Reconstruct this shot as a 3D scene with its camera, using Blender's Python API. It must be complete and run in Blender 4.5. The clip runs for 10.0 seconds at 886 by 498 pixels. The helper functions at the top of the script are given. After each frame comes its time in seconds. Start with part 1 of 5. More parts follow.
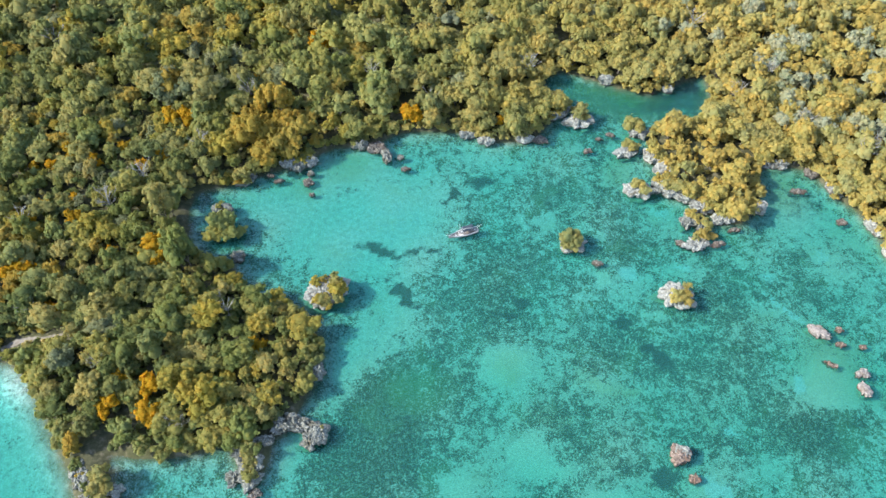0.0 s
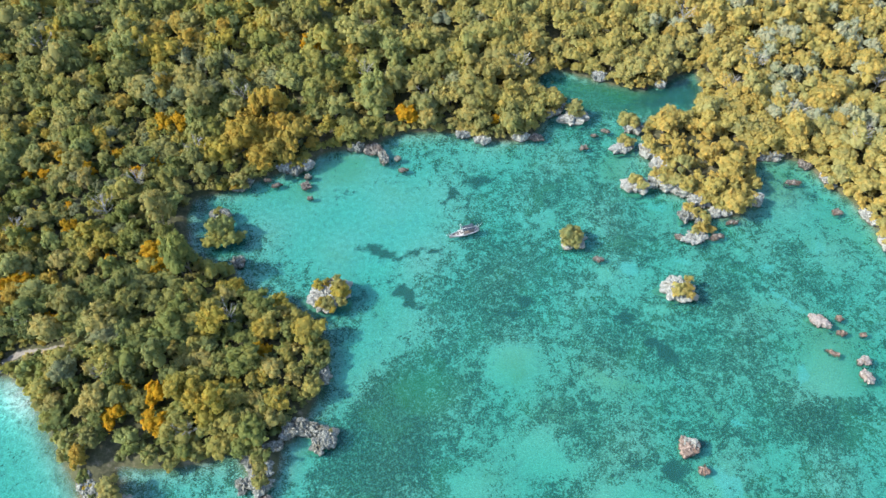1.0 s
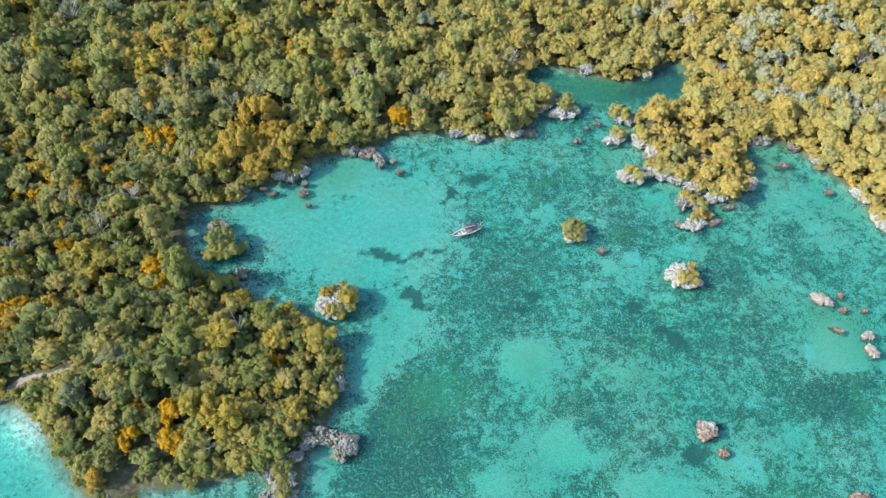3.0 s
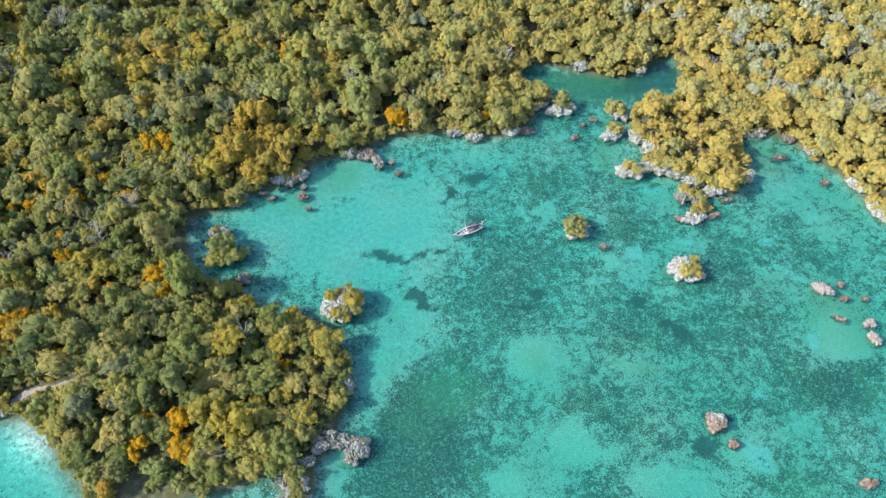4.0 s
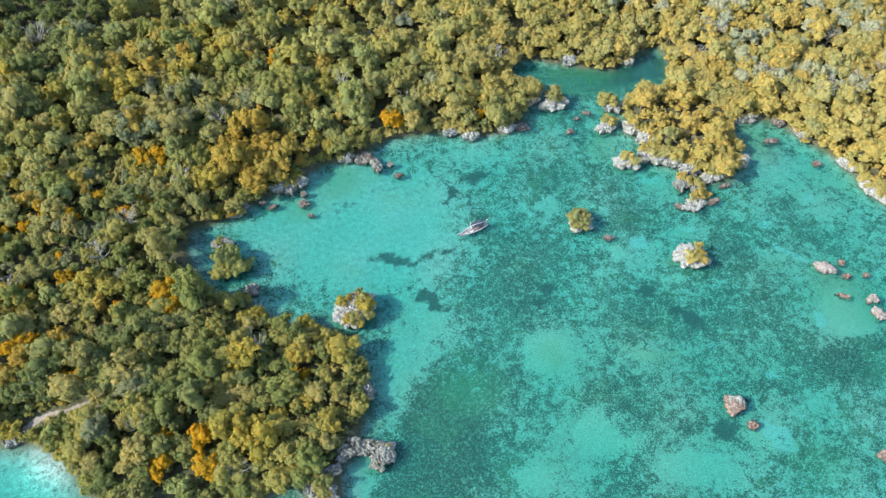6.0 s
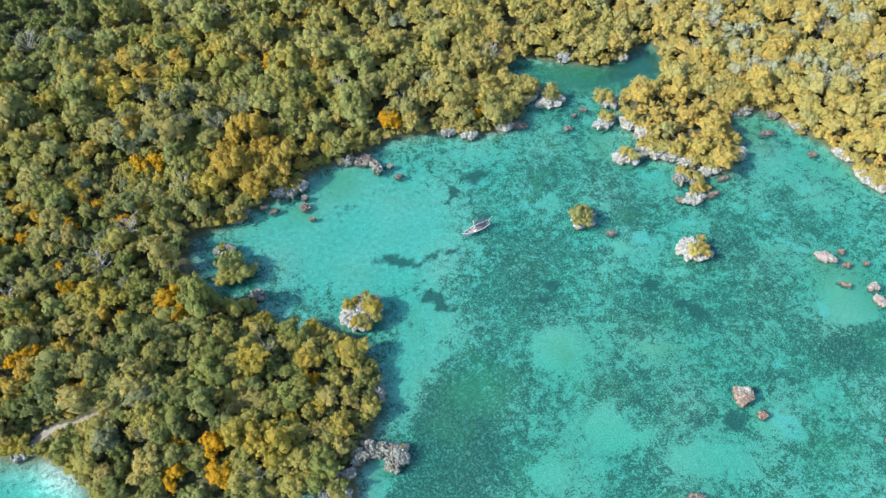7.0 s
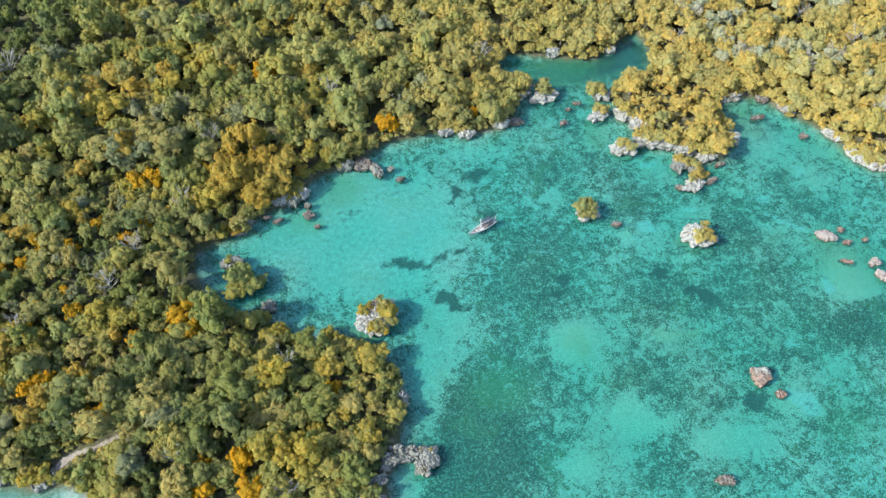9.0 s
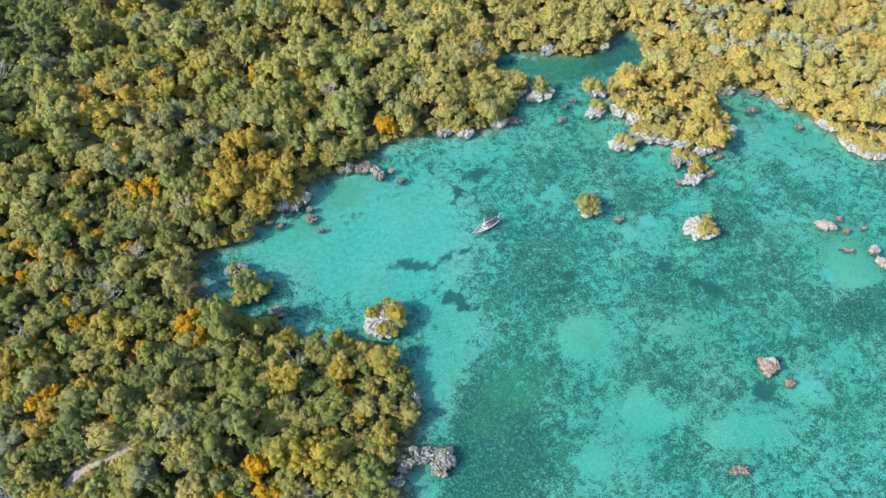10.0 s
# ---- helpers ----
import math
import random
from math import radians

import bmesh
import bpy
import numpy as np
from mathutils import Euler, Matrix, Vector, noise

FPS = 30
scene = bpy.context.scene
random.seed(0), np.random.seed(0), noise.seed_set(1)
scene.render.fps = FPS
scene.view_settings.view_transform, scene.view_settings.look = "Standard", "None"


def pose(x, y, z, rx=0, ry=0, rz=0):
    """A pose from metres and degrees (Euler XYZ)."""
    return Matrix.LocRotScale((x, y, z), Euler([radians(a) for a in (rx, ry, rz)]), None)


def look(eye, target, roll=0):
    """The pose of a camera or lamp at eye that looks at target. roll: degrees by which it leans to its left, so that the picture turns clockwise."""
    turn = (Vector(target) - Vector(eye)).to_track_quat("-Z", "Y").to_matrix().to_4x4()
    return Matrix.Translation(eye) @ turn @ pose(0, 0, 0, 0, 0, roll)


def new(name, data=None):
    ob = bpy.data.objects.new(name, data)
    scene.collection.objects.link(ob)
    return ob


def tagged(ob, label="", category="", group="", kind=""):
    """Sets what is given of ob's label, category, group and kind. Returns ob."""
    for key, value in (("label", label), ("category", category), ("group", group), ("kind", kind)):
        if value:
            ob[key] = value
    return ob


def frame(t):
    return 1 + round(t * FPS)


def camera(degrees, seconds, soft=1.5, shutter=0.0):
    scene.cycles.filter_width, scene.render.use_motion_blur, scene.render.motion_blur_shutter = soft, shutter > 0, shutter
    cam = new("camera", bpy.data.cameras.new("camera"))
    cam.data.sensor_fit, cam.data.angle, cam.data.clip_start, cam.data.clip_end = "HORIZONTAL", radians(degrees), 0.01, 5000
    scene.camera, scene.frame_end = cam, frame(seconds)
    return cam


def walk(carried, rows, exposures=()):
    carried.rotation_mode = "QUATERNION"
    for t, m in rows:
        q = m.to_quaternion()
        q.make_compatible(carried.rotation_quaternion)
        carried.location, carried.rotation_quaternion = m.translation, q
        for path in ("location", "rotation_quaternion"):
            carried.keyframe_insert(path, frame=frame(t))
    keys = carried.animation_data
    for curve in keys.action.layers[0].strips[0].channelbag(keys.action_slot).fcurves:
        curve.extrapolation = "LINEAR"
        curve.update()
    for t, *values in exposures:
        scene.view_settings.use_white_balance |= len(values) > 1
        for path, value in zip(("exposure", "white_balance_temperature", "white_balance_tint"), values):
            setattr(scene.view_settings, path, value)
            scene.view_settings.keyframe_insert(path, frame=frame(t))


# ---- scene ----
cam = camera(60.1, 10.0, soft=1.5)
PATH = [
    (0.0, (1.455, 0.024, 134.644), (0.595, 61.064, 55.440), -0.30),
    (0.5, (-0.467, 0.048, 134.627), (-0.254, 61.087, 55.417), -0.28),
    (1.0, (-2.417, 0.106, 134.605), (-1.135, 61.126, 55.391), -0.25),
    (1.5, (-4.394, 0.200, 134.580), (-2.046, 61.184, 55.362), -0.23),
    (2.0, (-6.397, 0.330, 134.552), (-2.986, 61.259, 55.331), -0.21),
    (2.5, (-8.426, 0.498, 134.522), (-3.955, 61.354, 55.297), -0.19),
    (3.0, (-10.480, 0.703, 134.489), (-4.950, 61.469, 55.262), -0.17),
    (3.5, (-12.559, 0.948, 134.456), (-5.971, 61.605, 55.226), -0.15),
    (4.0, (-14.661, 1.233, 134.422), (-7.016, 61.763, 55.190), -0.13),
    (4.5, (-16.786, 1.559, 134.387), (-8.084, 61.943, 55.153), -0.10),
    (5.0, (-18.934, 1.927, 134.353), (-9.174, 62.146, 55.117), -0.08),
    (5.5, (-21.103, 2.338, 134.321), (-10.285, 62.373, 55.082), -0.06),
    (6.0, (-23.294, 2.793, 134.289), (-11.414, 62.625, 55.049), -0.04),
    (6.5, (-25.505, 3.293, 134.260), (-12.562, 62.902, 55.018), -0.02),
    (7.0, (-27.735, 3.839, 134.234), (-13.727, 63.205, 54.991), 0.00),
    (7.5, (-29.985, 4.432, 134.211), (-14.907, 63.534, 54.967), 0.02),
    (8.0, (-32.253, 5.073, 134.192), (-16.102, 63.891, 54.948), 0.04),
    (8.5, (-34.539, 5.763, 134.178), (-17.309, 64.275, 54.934), 0.06),
    (9.0, (-36.841, 6.503, 134.168), (-18.529, 64.687, 54.927), 0.08),
    (9.5, (-39.160, 7.293, 134.164), (-19.760, 65.129, 54.926), 0.10),
    (10.0, (-41.495, 8.135, 134.167), (-21.001, 65.599, 54.934), 0.12),
]
walk(cam, [(t, look(eye, target, roll)) for t, eye, target, roll in PATH])

# ---- light ----
EXPOSURE = 1.64
scene.view_settings.exposure = EXPOSURE
SUN_EL, SUN_FROM = 39.5, 187.0          # degrees; the sun stands in the west, a little to the south
sun = new("sun", bpy.data.lights.new("sun", "SUN"))
sun.data.energy, sun.data.angle, sun.data.color = 3.35, radians(0.6), (1.0, 0.95, 0.845)
sun_way = Vector((math.cos(radians(SUN_EL)) * math.cos(radians(SUN_FROM)), math.cos(radians(SUN_EL)) * math.sin(radians(SUN_FROM)), math.sin(radians(SUN_EL))))
sun.matrix_world = look(sun_way * 300, (0, 0, 0))
world = bpy.data.worlds.new("world")
scene.world = world
world.use_nodes = True
wn = world.node_tree.nodes
sky = wn.new("ShaderNodeTexSky")
sky.sky_type, sky.sun_disc = "NISHITA", False
sky.sun_elevation, sky.sun_rotation = radians(SUN_EL), radians(90 - SUN_FROM)
wn["Background"].inputs[1].default_value = 0.158
world.node_tree.links.new(sky.outputs[0], wn["Background"].inputs[0])


# ---- materials ----
class Nodes:
    """A short way to write node trees."""

    def __init__(self, name):
        self.mat = bpy.data.materials.new(name)
        self.mat.use_nodes = True
        self.tree = self.mat.node_tree
        self.tree.nodes.clear()
        self.out = self.tree.nodes.new("ShaderNodeOutputMaterial")

    def put(self, socket, value):
        if isinstance(value, bpy.types.NodeSocket):
            self.tree.links.new(value, socket)
        else:
            socket.default_value = value

    def node(self, kind, out=0, props=(), **ins):
        n = self.tree.nodes.new(kind)
        for key, value in props:
            if key == "operation":
                n.operation = value
            elif key == "data_type":
                n.data_type = value
            elif key == "attribute_name":
                n.attribute_name = value
            elif key == "attribute_type":
                n.attribute_type = value
            elif key == "feature":
                n.feature = value
            elif key == "distribution":
                n.distribution = value
        for key, value in ins.items():
            self.put(n.inputs[int(key[1:])] if key[0] == "i" and key[1:].isdigit() else n.inputs[key.replace("_", " ")], value)
        return n.outputs[out]

    def math(self, op, a, b=0.0, c=0.0):
        return self.node("ShaderNodeMath", props=[("operation", op)], i0=a, i1=b, i2=c)

    def noise(self, scale, detail=4.0, rough=0.55, vec=None, warp=0.0):
        ins = dict(Scale=scale, Detail=detail, Roughness=rough, Distortion=warp)
        ins["Vector"] = vec if vec is not None else self.pos()
        return self.node("ShaderNodeTexNoise", **ins)

    def pos(self):
        return self.node("ShaderNodeNewGeometry", 0)

    def island(self):
        return self.node("ShaderNodeNewGeometry", 8)

    def attr(self, name):
        return self.node("ShaderNodeAttribute", 2, props=[("attribute_name", name)])

    def map(self, v, a, b, c=0.0, d=1.0):
        return self.node("ShaderNodeMapRange", i0=v, i1=a, i2=b, i3=c, i4=d)

    def mix(self, f, a, b):
        n = self.tree.nodes.new("ShaderNodeMix")
        n.data_type = "RGBA"
        self.put(n.inputs[0], f)
        for i, v in ((6, a), (7, b)):
            self.put(n.inputs[i], v if isinstance(v, bpy.types.NodeSocket) else (*v, 1.0))
        return n.outputs[2]

    def ramp(self, f, stops):
        n = self.tree.nodes.new("ShaderNodeValToRGB")
        els = n.color_ramp.elements
        while len(els) < len(stops):
            els.new(0.5)
        for e, (p, c) in zip(els, stops):
            e.position, e.color = p, (*c, 1.0)
        self.put(n.inputs[0], f)
        return n.outputs[0]

    def scaled(self, colour, k):
        n = self.tree.nodes.new("ShaderNodeVectorMath")
        n.operation = "SCALE"
        self.put(n.inputs[0], colour)
        self.put(n.inputs[3], k)
        return n.outputs[0]

    def bump(self, height, strength=0.5, distance=0.1):
        return self.node("ShaderNodeBump", Strength=strength, Distance=distance, Height=height)

    def principled(self, colour, rough=0.7, metal=0.0, normal=None, spec=0.5):
        n = self.tree.nodes.new("ShaderNodeBsdfPrincipled")
        self.put(n.inputs["Base Color"], colour if isinstance(colour, bpy.types.NodeSocket) else (*colour, 1.0))
        self.put(n.inputs["Roughness"], rough)
        self.put(n.inputs["Metallic"], metal)
        self.put(n.inputs["Specular IOR Level"], spec)
        if normal is not None:
            self.put(n.inputs["Normal"], normal)
        return n.outputs[0]

    def done(self, shader):
        self.tree.links.new(shader, self.out.inputs[0])
        return self.mat


def leaf_material(name, west, east, zone=(-25.0, 75.0)):
    """Foliage: ramps of tones for the green western and the golden eastern stands, varied by tree, clump and leaf."""
    n = Nodes(name)
    own = n.node("ShaderNodeAttribute", 2, props=[("attribute_type", "OBJECT"), ("attribute_name", "tint")])
    rnd = n.math("FRACT", n.math("ADD", own, n.attr("tint")))
    pos = n.pos()
    sep = n.node("ShaderNodeSeparateXYZ", 0, Vector=pos)
    patch = n.noise(0.035, 2.0, 0.5, pos)
    where = n.map(n.math("ADD", sep, n.math("MULTIPLY", n.math("SUBTRACT", patch, 0.5), 130.0)), *zone)
    spread = len(west) - 1
    a = n.ramp(rnd, [(i / spread, c) for i, c in enumerate(west)])
    b = n.ramp(rnd, [(i / spread, c) for i, c in enumerate(east)])
    colour = n.mix(where, a, b)
    lobe = n.map(n.attr("lobe"), 0.0, 1.0, 0.89, 1.11)
    leaf = n.map(n.island(), 0.0, 1.0, 0.91, 1.09)
    # some sprays are warmer, others greener and greyer, by clump and leaf
    spray_mix = n.math("ADD", n.math("MULTIPLY", n.attr("lobe"), 0.85), n.math("MULTIPLY", n.island(), 0.15))
    warmth = n.mix(n.map(spray_mix, 0.2, 0.8), (0.92, 1.01, 1.05), (1.08, 1.0, 0.93))
    colour = n.node("ShaderNodeVectorMath", props=[("operation", "MULTIPLY")], i0=colour, i1=warmth)
    fleck = n.map(n.noise(0.75, 4.0, 0.65, pos), 0.38, 0.62)
    colour = n.node("ShaderNodeVectorMath", props=[("operation", "MULTIPLY")], i0=colour, i1=n.mix(fleck, (0.90, 0.97, 1.02), (1.09, 1.03, 0.94)))
    colour = n.scaled(colour, n.math("MULTIPLY", lobe, leaf))
    front = n.principled(colour, 0.7, spec=0.10, normal=n.bump(n.noise(3.2, 4.0, 0.7, pos), 1.0, 0.30))
    back = n.node("ShaderNodeBsdfTranslucent", Color=colour)
    return n.done(n.node("ShaderNodeMixShader", i0=0.60, i1=front, i2=back))


# some haze is put into these tones: extra blue, and evened golds
OLIVE = [(0.164, 0.195, 0.068), (0.323, 0.301, 0.093), (0.176, 0.206, 0.082), (0.346, 0.307, 0.112), (0.267, 0.304, 0.116), (0.378, 0.307, 0.063), (0.207, 0.238, 0.076), (0.341, 0.296, 0.114)]
GOLD = [(0.425, 0.365, 0.126), (0.475, 0.373, 0.115), (0.394, 0.368, 0.149), (0.483, 0.368, 0.11), (0.455, 0.373, 0.123), (0.397, 0.368, 0.155), (0.467, 0.374, 0.119), (0.399, 0.36, 0.123)]
MAT_LEAF = leaf_material("mangrove_leaf", OLIVE, GOLD)
MAT_YELLOW = leaf_material("yellow_leaf", [(0.47, 0.286, 0.020), (0.52, 0.300, 0.018), (0.42, 0.276, 0.026)], [(0.50, 0.27, 0.02), (0.55, 0.30, 0.015), (0.46, 0.28, 0.02)])
MAT_GOLDEN = leaf_material("golden_leaf", [(0.375, 0.282, 0.060), (0.400, 0.292, 0.064), (0.340, 0.278, 0.075)], [(0.375, 0.308, 0.105), (0.40, 0.316, 0.10), (0.36, 0.305, 0.115)])
MAT_SILVER = leaf_material("silver_leaf", [(0.215, 0.235, 0.125), (0.25, 0.26, 0.15), (0.205, 0.23, 0.12)], [(0.38, 0.395, 0.27), (0.40, 0.41, 0.29), (0.37, 0.38, 0.22)])


def bark_material():
    n = Nodes("bark")
    grain = n.noise(6.0, 5.0, 0.6)
    colour = n.ramp(grain, [(0.3, (0.07, 0.06, 0.045)), (0.7, (0.20, 0.18, 0.155))])
    return n.done(n.principled(colour, 0.85, normal=n.bump(grain, 0.6, 0.05)))


def rock_material(name, dark, mid, light, stain, amount):
    n = Nodes(name)
    big, fine = n.noise(0.55, 4.0, 0.6), n.noise(3.2, 6.0, 0.65, warp=0.6)
    pits = n.node("ShaderNodeTexVoronoi", 0, Vector=n.pos(), Scale=2.6)
    colour = n.ramp(fine, [(0.30, dark), (0.46, mid), (0.64, light)])
    colour = n.mix(n.map(big, 0.62 - amount, 0.78 - amount), colour, stain)
    # shade of pits, painted into the colour as darker spots
    pit_shade = n.node("ShaderNodeTexVoronoi", 0, Vector=n.pos(), Scale=1.7)
    colour = n.scaled(colour, n.map(n.math("ADD", pit_shade, n.math("MULTIPLY", fine, 0.35)), 0.62, 0.86, 1.0, 0.70))
    height = n.node("ShaderNodeSeparateXYZ", 2, Vector=n.pos())
    tide = n.map(n.math("ADD", height, n.math("MULTIPLY", n.math("SUBTRACT", fine, 0.5), 0.9)), 0.45, 0.15)
    colour = n.mix(n.math("MULTIPLY", tide, 0.85), colour, (0.066, 0.046, 0.034))
    relief = n.math("ADD", fine, n.math("MULTIPLY", n.math("MINIMUM", pits, 0.4), 1.2))
    return n.done(n.principled(colour, 0.9, normal=n.bump(relief, 0.9, 0.25), spec=0.2))


def ground_material():
    n = Nodes("ground_sheet")
    pos = n.pos()
    flat = n.node("ShaderNodeVectorMath", props=[("operation", "MULTIPLY")], i0=pos, i1=(1.0, 1.0, 0.0))
    # the sea floor: pale sand, specks of rubble and coral, sea grass
    speck = n.noise(2.7, 3.0, 0.66, flat, 0.9)
    worm = n.noise(1.6, 4.0, 0.62, flat, 1.4)
    blot = n.noise(0.42, 5.0, 0.62, flat, 0.5)
    broad = n.noise(0.07, 3.0, 0.5, flat)
    hue = n.noise(0.11, 4.0, 0.6, flat, 0.5)
    fret = n.math("ADD", n.math("MULTIPLY", n.math("SUBTRACT", blot, 0.5), 0.8), n.math("MULTIPLY", n.math("SUBTRACT", worm, 0.5), 0.5))
    cover = n.math("ADD", n.math("MULTIPLY", n.attr("weed"), 0.95), n.math("MULTIPLY", n.math("SUBTRACT", blot, 0.5), 1.45))
    cover = n.math("ADD", cover, n.math("MULTIPLY", n.math("SUBTRACT", broad, 0.5), 0.35))
    # clean-edged pale pans, with bits of growth left in them
    pan = n.map(n.math("ADD", n.attr("pan"), fret), 0.34, 0.56)
    clean = n.map(n.math("ADD", n.attr("clean"), fret), 0.30, 0.62)
    pale = n.math("MAXIMUM", pan, clean)
    cover = n.math("SUBTRACT", cover, n.math("MULTIPLY", pale, 0.22))
    thick = n.map(cover, -0.10, 0.34)
    reach = n.math("MAXIMUM", n.math("MINIMUM", cover, 0.125), -0.55)
    fine_dots = n.map(n.math("ADD", speck, n.math("MULTIPLY", reach, 0.50)), 0.478, 0.532)
    coarse_dots = n.map(n.math("ADD", worm, n.math("MULTIPLY", reach, 0.50)), 0.480, 0.525)
    dots = n.node("ShaderNodeMix", i0=n.map(n.noise(0.16, 4.0, 0.65, flat, 0.8), 0.46, 0.54, 0.08, 1.0), i2=fine_dots, i3=coarse_dots)
    grain = n.noise(4.6, 4.0, 0.7, flat)
    ripple = n.noise(0.9, 5.0, 0.65, flat, 0.4)
    sand = n.mix(n.map(ripple, 0.35, 0.65), (0.176, 0.165, 0.151), (0.261, 0.245, 0.225))
    tan = n.math("ADD", n.map(hue, 0.56, 0.70, 0.0, 0.35), n.attr("tan"))
    sand = n.mix(n.math("MINIMUM", tan, 0.9), sand, (0.199, 0.158, 0.101))
    sand = n.mix(n.math("MULTIPLY", pan, 0.40), sand, (0.261, 0.234, 0.191))
    sand = n.mix(n.math("MULTIPLY", clean, 0.5), sand, (0.234, 0.248, 0.269))
    sand = n.mix(n.attr("beach"), sand, n.mix(n.map(ripple, 0.40, 0.60), (0.20, 0.195, 0.18), (0.42, 0.41, 0.385)))
    # a film of algae over the sand between thick growth
    film = n.mix(n.map(worm, 0.40, 0.60), (0.080, 0.087, 0.062), (0.128, 0.130, 0.098))
    sand = n.mix(n.map(thick, 0.72, 1.0, 0.0, 0.68), sand, film)
    rubble = n.mix(thick, (0.046, 0.042, 0.027), (0.014, 0.017, 0.009))
    rubble = n.mix(n.map(grain, 0.40, 0.62), rubble, n.scaled(rubble, 1.5))
    green = n.math("ADD", n.map(hue, 0.47, 0.36, 0.0, 0.45), n.attr("green"))
    rubble = n.mix(n.math("MINIMUM", green, 0.9), rubble, (0.058, 0.075, 0.023))
    floor = n.mix(n.math("MULTIPLY", dots, 0.94), sand, rubble)
    # sea grass: dark, soft-edged stands, blades and bare spots among them; also one boulder's painted shade
    grassy = n.math("ADD", n.attr("grass"), n.math("ADD", n.math("MULTIPLY", n.math("SUBTRACT", blot, 0.5), 0.9), n.math("MULTIPLY", n.math("SUBTRACT", worm, 0.5), 0.9)))
    weedy = n.mix(n.map(worm, 0.42, 0.62), (0.012, 0.014, 0.012), (0.034, 0.036, 0.029))
    floor = n.mix(n.map(grassy, 0.14, 0.44, 0.0, 0.93), floor, weedy)
    edge = n.map(n.math("ADD", n.attr("shallow"), n.math("MULTIPLY", n.math("SUBTRACT", blot, 0.5), 0.9)), 0.25, 0.75)
    edge = n.math("MULTIPLY", edge, n.math("SUBTRACT", 1.0, n.attr("beach")))
    floor = n.mix(edge, floor, n.mix(n.map(speck, 0.4, 0.6), (0.117, 0.098, 0.066), (0.066, 0.058, 0.037)))
    floor = n.scaled(floor, n.map(speck, 0.34, 0.66, 1.14, 0.86))
    floor = n.scaled(floor, n.map(grain, 0.32, 0.68, 0.58, 1.42))
    # dry land: litter, scrub and worn limestone
    coarse, scrub = n.noise(0.8, 6.0, 0.65, flat), n.noise(0.12, 4.0, 0.6, flat)
    land = n.ramp(coarse, [(0.32, (0.034, 0.038, 0.022)), (0.52, (0.068, 0.068, 0.038)), (0.68, (0.140, 0.126, 0.092))])
    land = n.mix(n.map(scrub, 0.5, 0.62, 0.0, 0.6), land, (0.050, 0.056, 0.022))
    track = n.mix(n.map(coarse, 0.35, 0.65), (0.15, 0.135, 0.115), (0.26, 0.24, 0.21))
    land = n.mix(n.map(n.math("ADD", n.attr("track"), n.math("MULTIPLY", n.math("SUBTRACT", coarse, 0.5), 0.7)), 0.40, 0.60), land, track)
    height = n.node("ShaderNodeSeparateXYZ", 2, Vector=pos)
    colour = n.mix(n.map(height, -0.25, 0.15), floor, land)
    relief = n.math("ADD", coarse, n.math("MULTIPLY", speck, 0.5))
    return n.done(n.principled(colour, 0.92, normal=n.bump(relief, 0.5, 0.3), spec=0.1))


def water_material():
    """Clear sea water: it takes the red out of the light with depth, and mirrors a little sky."""
    n = Nodes("sea_water")
    depth = n.attr("depth")
    tint = n.tree.nodes.new("ShaderNodeCombineColor")
    for socket, clear in zip(tint.inputs, (0.415, 0.90, 0.848)):
        n.put(socket, n.math("POWER", clear, depth))
    through_it = n.node("ShaderNodeBsdfTransparent", Color=tint.outputs[0])
    milk = n.node("ShaderNodeBsdfDiffuse", Color=(0.058, 0.38, 0.38, 1.0))
    body = n.node("ShaderNodeMixShader", i0=n.math("MULTIPLY", n.math("MINIMUM", depth, 1.5), 0.058), i1=through_it, i2=milk)
    chop = n.math("ADD", n.noise(0.9, 3.0, 0.6, warp=0.5), n.math("MULTIPLY", n.noise(3.5, 3.0, 0.6), 0.5))
    normal = n.bump(chop, 0.25, 0.12)
    shine = n.node("ShaderNodeBsdfGlossy", Color=(1, 1, 1, 1), Roughness=0.08, Normal=normal)
    facing = n.node("ShaderNodeLayerWeight", 1, Blend=0.5, Normal=normal)
    fresnel = n.math("ADD", n.math("MULTIPLY", n.math("POWER", facing, 5.0), 0.98), 0.02)
    return n.done(n.node("ShaderNodeMixShader", i0=fresnel, i1=body, i2=shine))


def plain_material(name, a, b, scale, rough=0.7, metal=0.0):
    n = Nodes(name)
    v = n.noise(scale, 5.0, 0.6)
    return n.done(n.principled(n.mix(n.map(v, 0.35, 0.65), a, b), rough, metal, n.bump(v, 0.3, 0.02)))


MAT_BARK = bark_material()
MAT_PALE = rock_material("pale_limestone", (0.112, 0.117, 0.108), (0.236, 0.243, 0.223), (0.330, 0.343, 0.317), (0.165, 0.146, 0.108), 0.08)
MAT_PINK = rock_material("pinkish_limestone", (0.100, 0.088, 0.080), (0.210, 0.188, 0.174), (0.300, 0.278, 0.262), (0.165, 0.120, 0.096), 0.10)
MAT_RED = rock_material("reddish_coral_rock", (0.055, 0.042, 0.036), (0.165, 0.122, 0.100), (0.262, 0.212, 0.182), (0.160, 0.105, 0.080), 0.12)
MAT_GREY = rock_material("grey_limestone", (0.044, 0.047, 0.042), (0.142, 0.151, 0.136), (0.255, 0.266, 0.240), (0.127, 0.115, 0.079), 0.06)
MAT_RUST = rock_material("rusty_coral_rock", (0.035, 0.033, 0.029), (0.112, 0.100, 0.087), (0.236, 0.222, 0.202), (0.118, 0.090, 0.072), 0.10)
MAT_GROUND = ground_material()
MAT_WATER = water_material()


